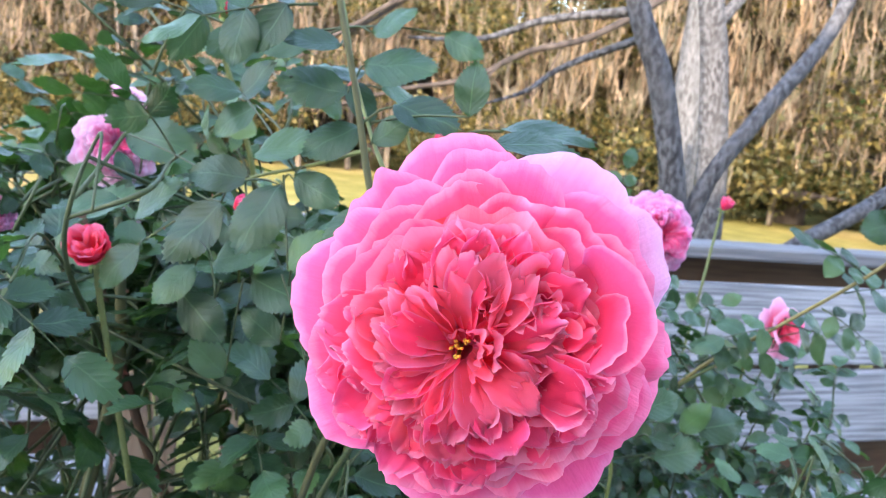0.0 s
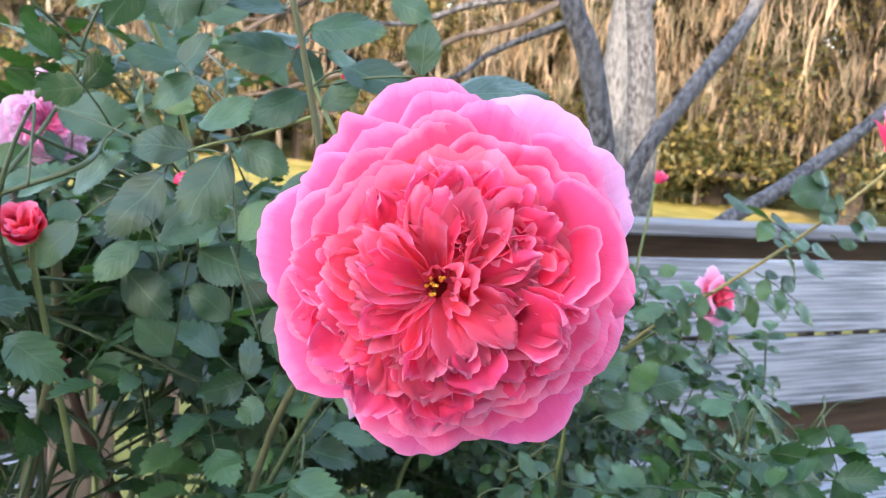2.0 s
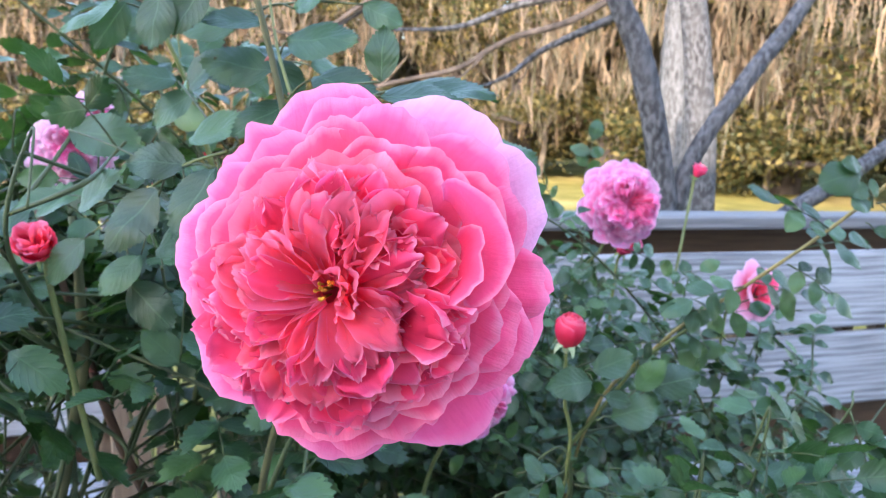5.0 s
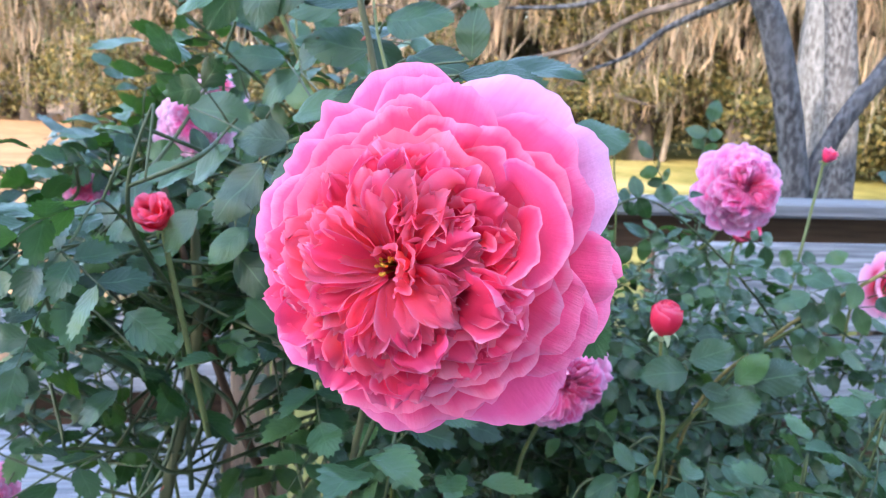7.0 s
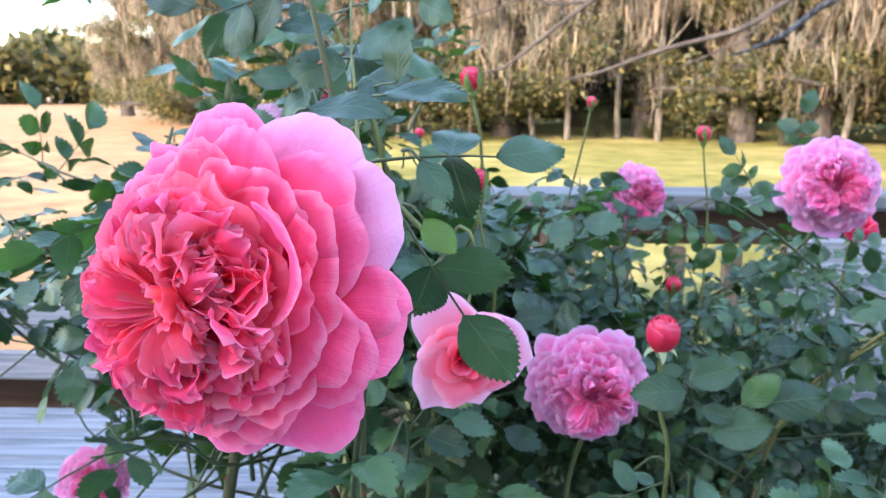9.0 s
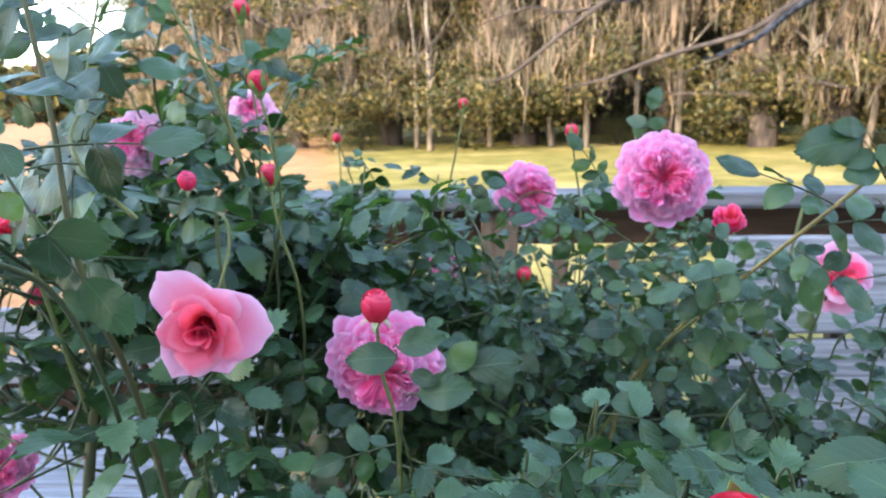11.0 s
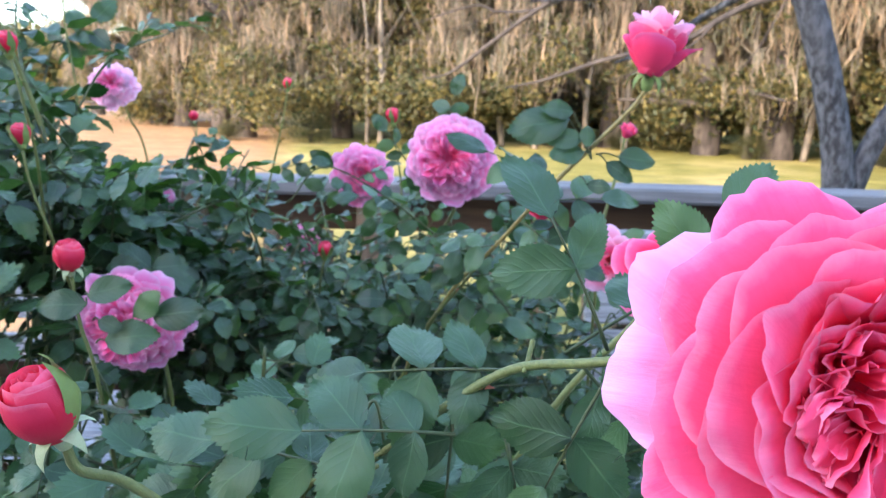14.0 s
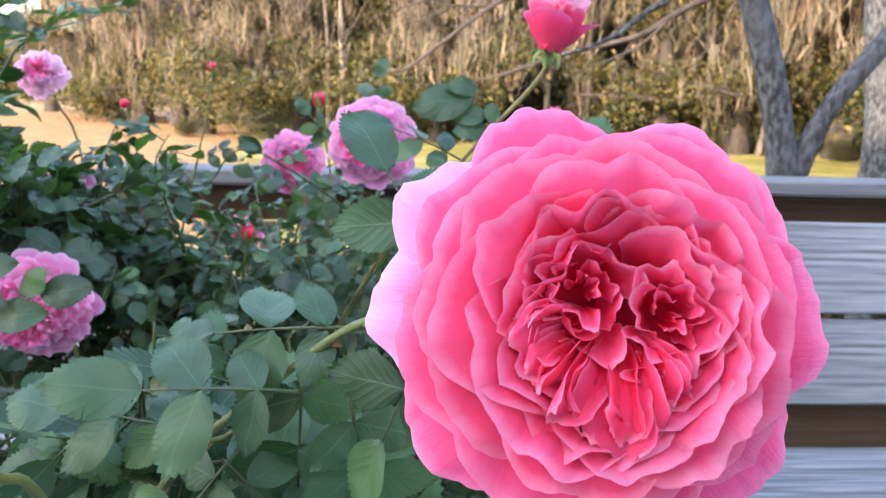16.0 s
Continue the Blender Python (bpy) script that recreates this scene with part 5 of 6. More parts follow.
ring(rose_a, 4, spec(1.04, 0.54, 20, 36, 0.95, 0.05, 35, notch=-0.06), PETAL_IN, 20, 8, seed=22)
ring(rose_a, 4, spec(0.92, 0.36, 8, 22, 0.95, 0.05, 20, r0=0.03), PETAL_BUD, 60, 8, seed=23)
ring(rose_a, 3, spec(0.82, 0.20, 1, 12, 0.95, 0.04, 10, r0=0.01), PETAL_BUD, 5, 8, seed=24)
sepals(rose_a, 0.9)
stalk(rose_a, [(-0.316, 0.572, 1.041), (-0.307, 0.592, 1.085), (-0.312, 0.60, 1.108), (-0.325, 0.62, 1.085), (-0.34, 0.70, 0.9), (-0.36, 0.8, 0.5)], 0.0011)
clear.append((Vector((-0.315, 0.545, 1.038)), 0.042))
tea_rose((0.288, 0.91, 0.985), (0.15, -0.95, 0.2), 0.042, 23, "half-open pink rose with cream base on an arching cane", (PETAL_TEA, PETAL_MID, PETAL_IN), 0.9)
tea_rose((0.20, 0.395, 1.078), (0.05, -0.7, 0.7), 0.030, 25, "open pink rose seen behind near leaves", (PETAL_OUT, PETAL_MID, PETAL_IN), 0.95, [(0.19, 0.41, 1.05), (0.14, 0.42, 0.98), (0.08, 0.48, 0.8), (0.05, 0.6, 0.4)])


def goblet_rose(centre, facing, radius, seed, label, points, petals=(PETAL_OUT, PETAL_MID, PETAL_IN), thick=0.0022, skin=None):
    r = rose_thing(centre, facing, radius, seed * 17, label)
    goblet(r, seed, petals)
    sepals(r, 1.1, 0.5, 135)
    c, f = Vector(centre), Vector(facing).normalized()
    stalk(r, [tuple(c - f * radius * 0.3)] + points, thick, skin)
    clear.append((c + f * radius, radius))
    return r


goblet_rose((0.252, 0.645, 1.196), (0.15, -0.12, 1), 0.038, 31, "opening salmon-pink rose on a tall cane", [(0.238, 0.655, 1.165), (0.185, 0.69, 1.10), (0.14, 0.75, 1.03), (0.09, 0.82, 0.95), (0.04, 0.9, 0.8), (0.02, 0.95, 0.4)], (PETAL_OUT, PETAL_TEA, PETAL_TEA), 0.0017, CANE_TAN)
goblet_rose((0.243, 1.15, 1.000), (-0.1, -0.6, 0.8), 0.031, 33, "small half-open pink rose by the railing cap", [(0.24, 1.16, 0.96), (0.22, 1.15, 0.7)])
goblet_rose((0.357, 1.13, 1.125), (0.2, -0.4, 0.9), 0.016, 35, "small opening pink bud above the railing", [(0.35, 1.13, 1.08), (0.30, 1.1, 0.9), (0.2, 1.05, 0.6)])

RED = "closed crimson rose bud with green sepals"
bud((-0.19, 0.544, 1.043), (0.02, -0.2, 1), 0.0125, [(-0.187, 0.547, 1.0), (-0.178, 0.555, 0.94), (-0.18, 0.62, 0.7)], RED)
bud((-0.303, 0.704, 1.122), (0.02, -0.1, 1), 0.0105, [(-0.297, 0.705, 1.08), (-0.286, 0.72, 1.02), (-0.305, 0.80, 0.92), (-0.36, 0.90, 0.75)], RED, clasp=True)
bud((-0.308, 0.704, 1.203), (-0.05, -0.2, 1), 0.0105, [(-0.30, 0.706, 1.16), (-0.302, 0.73, 1.09), (-0.35, 0.82, 0.98), (-0.43, 0.90, 0.80)], RED, clasp=True)
bud((-0.062, 0.965, 0.97), (0.1, -0.2, 1), 0.011, [(-0.068, 0.966, 0.93), (-0.075, 0.97, 0.8), (-0.06, 1.0, 0.5)], RED, clasp=True)
bud((0.015, 1.127, 1.138), (-0.05, -0.1, 1), 0.012, [(0.02, 1.13, 1.10), (0.03, 1.13, 1.0), (0.02, 1.12, 0.7)], RED, clasp=True)
bud((-0.138, 1.128, 1.182), (0.05, -0.1, 1), 0.0085, [(-0.145, 1.13, 1.14), (-0.165, 1.13, 1.05), (-0.20, 1.12, 0.9)], "small crimson rose bud with long sepals", clasp=True)
bud_near = bud((-0.046, 0.2235, 1.0635), (-0.28, -0.25, 0.9), 0.0150, [(-0.041, 0.226, 1.049), (-0.031, 0.236, 1.040), (-0.018, 0.248, 1.02), (-0.015, 0.29, 0.97), (0.0, 0.4, 0.7)], "plump crimson bud on a reddish thorny stalk", radius=0.0017)
for turn in (250, 322):
    part("sepal", bud_petal(SEPAL, 9.1 + turn, 1.07, 1.02, 40), bud_near, Matrix.Rotation(radians(turn), 4, "Z"))
bud((-0.285, 0.536, 0.885), (-0.1, -0.3, 1), 0.010, [(-0.285, 0.545, 0.86), (-0.28, 0.6, 0.7)], "pink-red bud low in the leaves, clasped by green sepals", pink=True, clasp=True)
bud((-0.385, 1.49, 1.12), (0.1, -0.1, 1), 0.010, [(-0.38, 1.49, 1.08), (-0.36, 1.4, 0.8)], RED)
bud((-0.432, 1.08, 1.305), (0.02, -0.1, 1), 0.014, [(-0.43, 1.08, 1.26), (-0.41, 1.05, 1.1), (-0.45, 0.98, 0.8)], RED, clasp=True)
goblet_rose((-0.530, 0.69, 1.085), (-0.2, -0.6, 0.6), 0.020, 37, "orange-red opening rose among the leaves", [(-0.525, 0.70, 1.05), (-0.50, 0.72, 0.9)], (PETAL_BUD, PETAL_IN, PETAL_IN))
back_rose((-0.637, 0.91, 1.080), (0.1, -0.9, 0.3), 0.022, 19, "small pale pink rose at the bush's edge", shown=False)
bud((-0.69, 1.04, 0.965), (0.1, -0.4, 1), 0.011, [(-0.68, 1.04, 0.93), (-0.62, 1.0, 0.7)], "pink bud at the bush's edge", pink=True)
bud((-0.635, 0.88, 0.968), (0.1, -0.4, 1), 0.011, [(-0.63, 0.88, 0.93), (-0.60, 0.85, 0.7)], "pink bud at the bush's edge", pink=True)
bud((-0.42, 0.815, 1.107), (0.1, -0.4, 1), 0.011, [(-0.42, 0.82, 1.07), (-0.41, 0.85, 0.9)], "pink bud deep among the leaves", pink=True)

# bushes
bush_l = thing("rose_bush", (-0.55, 0.95, DECK), "tall leafy climbing rose bush with dark green leaves", "rose bush", "rose bushes")
bush_m = thing("rose_bush", (0.10, 1.05, DECK), "dense low rose bush along the deck railing", "rose bush", "rose bushes")
bush_n = thing("rose_bush", (0.05, 0.55, DECK), "arching rose bush with large near leaves", "rose bush", "rose bushes")

line = bush_cane(bush_l, [(-0.56, 0.92, DECK), (-0.60, 0.86, 0.45), (-0.565, 0.81, 0.72), (-0.52, 0.795, 0.95), (-0.517, 0.79, 1.04), (-0.522, 0.80, 1.10)], 0.0085, CANE, 2, 0.006, 1)
bush_cane(bush_l, [(-0.52, 0.95, DECK), (-0.42, 0.9, 0.55), (-0.445, 0.86, 0.74), (-0.50, 0.85, 0.90), (-0.56, 0.88, 1.1)], 0.008, BARK_RED, 4, 0.004, 2)
bush_cane(bush_l, [(-0.75, 0.75, 0.62), (-0.60, 0.80, 0.66), (-0.48, 0.86, 0.70), (-0.40, 0.9, 0.78)], 0.006, CANE, 3, 0.004, 3)
bush_cane(bush_l, [(-0.42, 0.9, DECK + 0.3), (-0.39, 0.62, 0.9), (-0.372, 0.50, 1.08), (-0.388, 0.51, 1.19), (-0.41, 0.53, 1.30), (-0.40, 0.55, 1.38)], 0.0030, CANE, 6, 0.003, 4)
bush_cane(bush_l, [(-0.5, 1.0, 0.5), (-0.40, 0.95, 1.0), (-0.42, 0.93, 1.2), (-0.50, 0.93, 1.36)], 0.0045, STEM, 5, 0.003, 5)
bush_cane(bush_m, [(0.02, 1.05, DECK), (-0.02, 0.95, 0.6), (0.06, 0.86, 0.88), (0.12, 0.77, 1.0)], 0.0038, STEM, 4, 0.004, 6)
bush_cane(bush_m, [(-0.2, 1.1, DECK), (-0.25, 1.05, 0.5), (-0.17, 1.0, 0.85), (-0.10, 1.0, 0.98)], 0.0045, CANE, 4, 0.004, 7)
bush_cane(bush_n, [(0.03, 0.62, DECK), (0.0, 0.5, 0.6), (0.0, 0.385, 0.93), (0.05, 0.33, 1.0)], 0.0034, STEM, 2, 0.0045, 8)

# leaves that stand out, one by one
spray(bush_l, (-0.352, 0.395, 1.165), (0.35, -0.1, -0.6), 0.036, 108, 3, (-0.42, -0.72, 0.55))
spray(bush_l, (-0.36, 0.43, 1.17), (0.8, 0.1, 0.1), 0.032, 109, 3, (-0.42, -0.72, 0.55))
spray(bush_n, (0.112, 0.305, 1.058), (-1, 0.06, 0.02), 0.036, 121, 5, (0.05, -0.66, 0.72))
spray(bush_n, (0.085, 0.305, 1.045), (-0.05, -0.05, -1), 0.038, 134, 5, (0.05, -0.66, 0.72))
spray(bush_n, (0.145, 0.285, 1.075), (-0.30, 0.0, 0.75), 0.031, 122, 3, (0.0, -0.66, 0.72))
spray(bush_n, (0.145, 0.258, 1.085), (-0.30, 0.02, -0.6), 0.036, 123, 3, (-0.1, -0.66, 0.72))
spray(bush_n, (0.035, 0.328, 0.998), (-1, 0.02, 0.28), 0.034, 124, 5, (0.0, -0.66, 0.72))
spray(bush_n, (0.03, 0.335, 0.98), (0.8, -0.1, 0.15), 0.034, 125, 5, (0.0, -0.66, 0.72))
spray(bush_n, (0.01, 0.37, 0.95), (-0.9, 0.0, 0.15), 0.036, 126, 5, (0.0, -0.66, 0.72))
spray(bush_n, (0.0, 0.38, 0.93), (0.5, -0.5, 0.1), 0.036, 127, 5, (0.0, -0.66, 0.72))
spray(bush_n, (-0.015, 0.27, 0.965), (-0.8, -0.05, 0.2), 0.033, 128, 5, (0.0, -0.66, 0.72))
spray(bush_n, (0.0, 0.40, 0.90), (-0.8, -0.2, 0.1), 0.036, 129, 5, (0.0, -0.66, 0.72))
spray(bush_n, (0.0, 0.42, 0.88), (0.9, -0.2, 0.15), 0.036, 130, 5, (0.0, -0.66, 0.72))
spray(bush_n, (0.165, 0.275, 1.085), (0.35, 0.1, 0.7), 0.028, 131, 5, (0.0, -0.66, 0.72))
spray(bush_n, (0.14, 0.31, 1.06), (0.5, 0.1, -0.55), 0.033, 132, 5, (0.0, -0.66, 0.72))
spray(bush_n, (0.13, 0.295, 1.07), (0.6, 0.0, 0.45), 0.03, 133, 3, (0.0, -0.66, 0.72))
spray(bush_n, (0.02, 0.33, 0.975), (-0.3, -0.2, -0.8), 0.036, 135, 5, (0.0, -0.66, 0.72))
spray(bush_n, (0.06, 0.36, 0.99), (0.7, 0.0, -0.5), 0.036, 136, 5, (0.0, -0.66, 0.72))
spray(bush_n, (-0.02, 0.36, 0.95), (-0.8, -0.15, -0.3), 0.036, 137, 5, (0.0, -0.66, 0.72))
spray(bush_m, (0.185, 0.69, 1.10), (-0.7, 0.0, 0.40), 0.036, 141, 5, (0.0, -0.6, 0.75))
spray(bush_m, (0.17, 0.70, 1.08), (0.8, 0.0, 0.15), 0.034, 142, 5, (0.0, -0.7, 0.7))
spray(bush_m, (0.145, 0.745, 1.035), (0.7, -0.1, -0.1), 0.036, 143, 5, (0.0, -0.75, 0.6))
spray(bush_m, (0.14, 0.75, 1.03), (-0.8, 0.0, -0.1), 0.034, 144, 5, (0.0, -0.7, 0.7))
spray(bush_m, (0.10, 0.80, 0.97), (0.7, -0.1, -0.35), 0.034, 145, 5, (0.0, -0.75, 0.6))
spray(bush_m, (0.09, 0.82, 0.95), (-0.7, -0.1, 0.1), 0.034, 146, 5, (0.0, -0.75, 0.6))
spray(bush_m, (-0.178, 0.555, 0.945), (-0.5, -0.3, 0.0), 0.022, 147, 5, (0.0, -0.8, 0.5))
spray(bush_m, (-0.18, 0.57, 0.87), (-0.8, -0.2, -0.1), 0.028, 149, 5, (0.0, -0.8, 0.5))
spray(bush_m, (-0.18, 0.58, 0.86), (0.7, -0.3, -0.1), 0.028, 150, 5, (0.0, -0.8, 0.5))
spray(bush_m, (0.120, 0.770, 1.00), (-0.8, -0.2, 0.1), 0.026, 183, 5, (0.0, -0.8, 0.55))
spray(bush_m, (0.115, 0.780, 0.99), (0.8, -0.3, 0.2), 0.028, 184, 5, (0.0, -0.8, 0.55))
spray(bush_m, (0.080, 0.825, 0.935), (0.7, -0.4, 0.2), 0.028, 185, 5, (0.0, -0.8, 0.55))
spray(bush_m, (0.075, 0.830, 0.93), (-0.6, -0.5, 0.2), 0.026, 186, 5, (0.0, -0.8, 0.55))
spray(bush_m, (0.055, 0.865, 0.88), (0.5, -0.6, 0.2), 0.028, 187, 5, (0.0, -0.8, 0.55))
spray(bush_m, (0.160, 0.715, 1.06), (0.5, -0.5, -0.3), 0.028, 188, 5, (0.0, -0.8, 0.55))
spray(bush_m, (0.04, 1.01, 1.09), (-0.3, -0.2, 0.5), 0.026, 192, 5, (0.0, -0.85, 0.5))
spray(bush_m, (0.05, 1.02, 1.04), (-0.6, -0.2, -0.3), 0.030, 193, 5, (0.0, -0.85, 0.5))
spray(bush_m, (0.09, 1.02, 1.13), (0.15, -0.1, 0.8), 0.026, 194, 5, (0.0, -0.85, 0.5))
spray(bush_m, (0.15, 1.00, 1.03), (0.7, -0.2, -0.2), 0.030, 195, 5, (0.0, -0.85, 0.5))
spray(bush_m, (0.10, 1.00, 1.02), (0.1, -0.3, -0.8), 0.030, 196, 5, (0.0, -0.85, 0.5))
spray(bush_m, (-0.04, 1.20, 1.02), (-0.8, -0.1, 0.2), 0.030, 197, 5, (0.0, -0.85, 0.5))
spray(bush_m, (0.022, 1.13, 1.05), (0.8, -0.2, 0.35), 0.034, 152, 5, (0.0, -0.8, 0.55))
spray(bush_m, (0.025, 1.13, 1.02), (-0.7, -0.2, 0.15), 0.032, 153, 5, (0.0, -0.8, 0.55))
spray(bush_m, (-0.16, 1.13, 1.06), (0.7, -0.1, 0.3), 0.030, 154, 5, (0.0, -0.7, 0.65))
spray(bush_m, (-0.17, 1.13, 1.04), (-0.7, -0.1, 0.15), 0.030, 155, 5, (0.0, -0.7, 0.65))
spray(bush_m, (0.30, 1.1, 0.95), (0.6, -0.2, 0.4), 0.032, 156, 5, (0.0, -0.8, 0.55))
spray(bush_m, (0.28, 1.08, 0.90), (-0.6, -0.2, 0.3), 0.032, 157, 5, (0.0, -0.8, 0.55))
spray(bush_m, (-0.03, 1.19, 1.03), (-0.45, -0.3, 0.4), 0.034, 151, 1, (0.0, -0.9, 0.3))
spray(bush_n, (0.085, 0.290, 1.035), (-0.8, -0.1, 0.1), 0.034, 168, 5, (0.0, -0.66, 0.72))
spray(bush_n, (0.060, 0.290, 1.010), (-0.5, -0.1, -0.6), 0.034, 169, 5, (0.0, -0.66, 0.72))
spray(bush_n, (0.105, 0.285, 1.040), (0.2, -0.1, -0.9), 0.034, 170, 5, (0.0, -0.66, 0.72))
spray(bush_n, (0.050, 0.300, 1.000), (0.6, -0.2, -0.5), 0.032, 171, 5, (0.0, -0.66, 0.72))
spray(bush_l, (-0.480, 0.88, 1.120), (-0.6, -0.1, 0.1), 0.032, 182, 3, (0.0, -0.9, 0.4))
spray(bush_l, (-0.46, 0.85, 1.16), (0.2, -0.3, 0.4), 0.036, 179, 5, (-0.42, -0.72, 0.55))
spray(bush_l, (-0.46, 0.85, 1.12), (0.3, -0.3, -0.1), 0.036, 180, 5, (0.3, -0.9, 0.4))
spray(bush_l, (-0.41, 0.55, 1.26), (-0.8, 0.1, -0.1), 0.034, 172, 5, (-0.42, -0.72, 0.55))
spray(bush_l, (-0.42, 0.57, 1.22), (0.9, 0.1, 0.1), 0.032, 173, 5, (-0.42, -0.72, 0.55))
spray(bush_l, (-0.43, 0.60, 1.24), (-0.9, -0.1, 0.3), 0.034, 174, 5, (-0.42, -0.72, 0.55))

# leaves in front of the ruffled rose and on the tall cane
blade(bush_m, (-0.1771, 0.5378, 1.0225), (-0.1749, 0.5330, 1.0188), (-0.2085, 0.5252, 1.0205), 2)
blade(bush_m, (-0.1780, 0.5382, 1.0245), (-0.1742, 0.5343, 1.0252), (-0.1454, 0.5285, 1.0374), 3)
blade(bush_m, (-0.1581, 0.5316, 0.9906), (-0.1406, 0.5314, 1.0106), (-0.1212, 0.5272, 1.0307), 4)
blade(bush_m, (-0.1581, 0.5316, 0.9906), (-0.1276, 0.5316, 1.0116), (-0.0905, 0.5250, 1.0194), 5)
blade(bush_m, (-0.1691, 0.5316, 0.9904), (-0.1615, 0.5281, 0.9935), (-0.1239, 0.5217, 1.0023), 6)
blade(bush_m, (-0.1719, 0.5347, 1.0065), (-0.1658, 0.5309, 1.0078), (-0.1489, 0.5223, 1.0058), 7)
blade(bush_m, (0.2128, 0.6666, 1.1243), (0.1915, 0.6692, 1.1586), (0.1394, 0.6594, 1.1500), 5)
blade(bush_m, (0.2128, 0.6666, 1.1243), (0.1953, 0.6705, 1.1649), (0.1688, 0.6633, 1.1698), 6)
blade(bush_m, (0.2128, 0.6666, 1.1243), (0.2030, 0.6661, 1.1426), (0.1741, 0.6580, 1.1426), 7)
blade(bush_m, (0.2128, 0.6666, 1.1243), (0.2056, 0.6640, 1.1317), (0.1744, 0.6552, 1.1285), 8)
blade(bush_m, (0.2128, 0.6666, 1.1243), (0.2076, 0.6682, 1.1532), (0.2069, 0.6569, 1.1370), 9)
blade(bush_m, (0.2167, 0.6676, 1.1291), (0.2252, 0.6622, 1.1225), (0.2467, 0.6515, 1.1094), 10)
blade(bush_m, (0.2167, 0.6676, 1.1291), (0.2348, 0.6632, 1.1274), (0.2656, 0.6550, 1.1272), 11)
blade(bush_m, (0.2023, 0.6638, 1.1097), (0.2085, 0.6584, 1.1031), (0.2276, 0.6501, 1.1020), 12)
# the leafy shoot behind the great rose, and the twig that leaves it to the west
bush_cane(bush_l, [(-0.3351, 0.5025, 1.1213), (-0.3617, 0.4971, 1.1511), (-0.3746, 0.5064, 1.1729), (-0.3785, 0.5338, 1.1942), (-0.3842, 0.5579, 1.2235), (-0.3869, 0.5813, 1.2569), (-0.3913, 0.6127, 1.3002)], 0.0016, STEM, 5, 0.002, 9)
bush_cane(bush_l, [(-0.3758, 0.5419, 1.1836), (-0.4045, 0.5847, 1.1681), (-0.4368, 0.6183, 1.1542), (-0.4732, 0.6510, 1.1242), (-0.5023, 0.6811, 1.0979)], 0.0014, STEM, 6, 0.002, 10)
blade(bush_l, (-0.3858, 0.5580, 1.2202), (-0.3877, 0.5578, 1.2143), (-0.4274, 0.5704, 1.2197), 0, (-0.40, -0.80, 0.45))
blade(bush_l, (-0.3836, 0.5576, 1.2236), (-0.3794, 0.5571, 1.2310), (-0.3489, 0.5225, 1.2350), 1, (-0.30, -0.70, 0.62))
blade(bush_l, (-0.3775, 0.5342, 1.1989), (-0.3496, 0.4571, 1.2059), (-0.3500, 0.4563, 1.2319), 2, (-0.45, -0.72, 0.5))
blade(bush_l, (-0.3817, 0.5359, 1.1984), (-0.3716, 0.5113, 1.2085), (-0.3495, 0.4793, 1.2069), 3, (-0.25, -0.62, 0.72))
blade(bush_l, (-0.3747, 0.5419, 1.1868), (-0.3795, 0.5222, 1.1881), (-0.3625, 0.5119, 1.2033), 4, (-0.40, -0.80, 0.45))
blade(bush_l, (-0.3816, 0.5351, 1.1939), (-0.3764, 0.5663, 1.1961), (-0.4107, 0.5563, 1.1798), 5, (-0.30, -0.70, 0.62))
blade(bush_l, (-0.4368, 0.6183, 1.1542), (-0.4342, 0.6175, 1.1558), (-0.4728, 0.6293, 1.1595), 6, (-0.45, -0.72, 0.5))
blade(bush_l, (-0.4272, 0.6151, 1.1594), (-0.4318, 0.6081, 1.1714), (-0.4068, 0.5786, 1.1911), 7, (-0.25, -0.62, 0.72))
blade(bush_l, (-0.4617, 0.6478, 1.1345), (-0.4520, 0.6006, 1.1412), (-0.4840, 0.6025, 1.1036), 8, (-0.40, -0.80, 0.45))
blade(bush_l, (-0.4368, 0.6183, 1.1542), (-0.4181, 0.5884, 1.1556), (-0.4447, 0.5714, 1.1178), 9, (-0.30, -0.70, 0.62))
blade(bush_l, (-0.4954, 0.6789, 1.1024), (-0.4996, 0.6585, 1.1014), (-0.5276, 0.6604, 1.0740), 10, (-0.45, -0.72, 0.5))
blade(bush_l, (-0.4648, 0.6475, 1.1251), (-0.4529, 0.6159, 1.0992), (-0.4274, 0.5870, 1.1239), 11, (-0.25, -0.62, 0.72))
blade(bush_l, (-0.4731, 0.6503, 1.1206), (-0.4716, 0.6416, 1.0736), (-0.4456, 0.6203, 1.0471), 12, (-0.40, -0.80, 0.45))
blade(bush_l, (-0.4107, 0.5870, 1.1657), (-0.4382, 0.6727, 1.2104), (-0.4738, 0.6669, 1.2154), 13, (-0.30, -0.70, 0.62))
blade(bush_l, (-0.4046, 0.5853, 1.1714), (-0.4281, 0.6671, 1.2029), (-0.4587, 0.6714, 1.1830), 14, (-0.45, -0.72, 0.5))
blade(bush_l, (-0.3866, 0.5795, 1.2472), (-0.3940, 0.5594, 1.2402), (-0.4258, 0.5521, 1.2455), 15, (-0.25, -0.62, 0.72))
blade(bush_l, (-0.3868, 0.5807, 1.2537), (-0.3422, 0.5279, 1.2514), (-0.3243, 0.5128, 1.2407), 16, (-0.40, -0.80, 0.45))
blade(bush_l, (-0.3868, 0.5807, 1.2537), (-0.3744, 0.5638, 1.2505), (-0.3597, 0.5378, 1.2647), 17, (-0.30, -0.70, 0.62))
blade(bush_l, (-0.4464, 0.6218, 1.1503), (-0.5165, 0.7443, 1.1732), (-0.4682, 0.7171, 1.1685), 18, (-0.45, -0.72, 0.5))
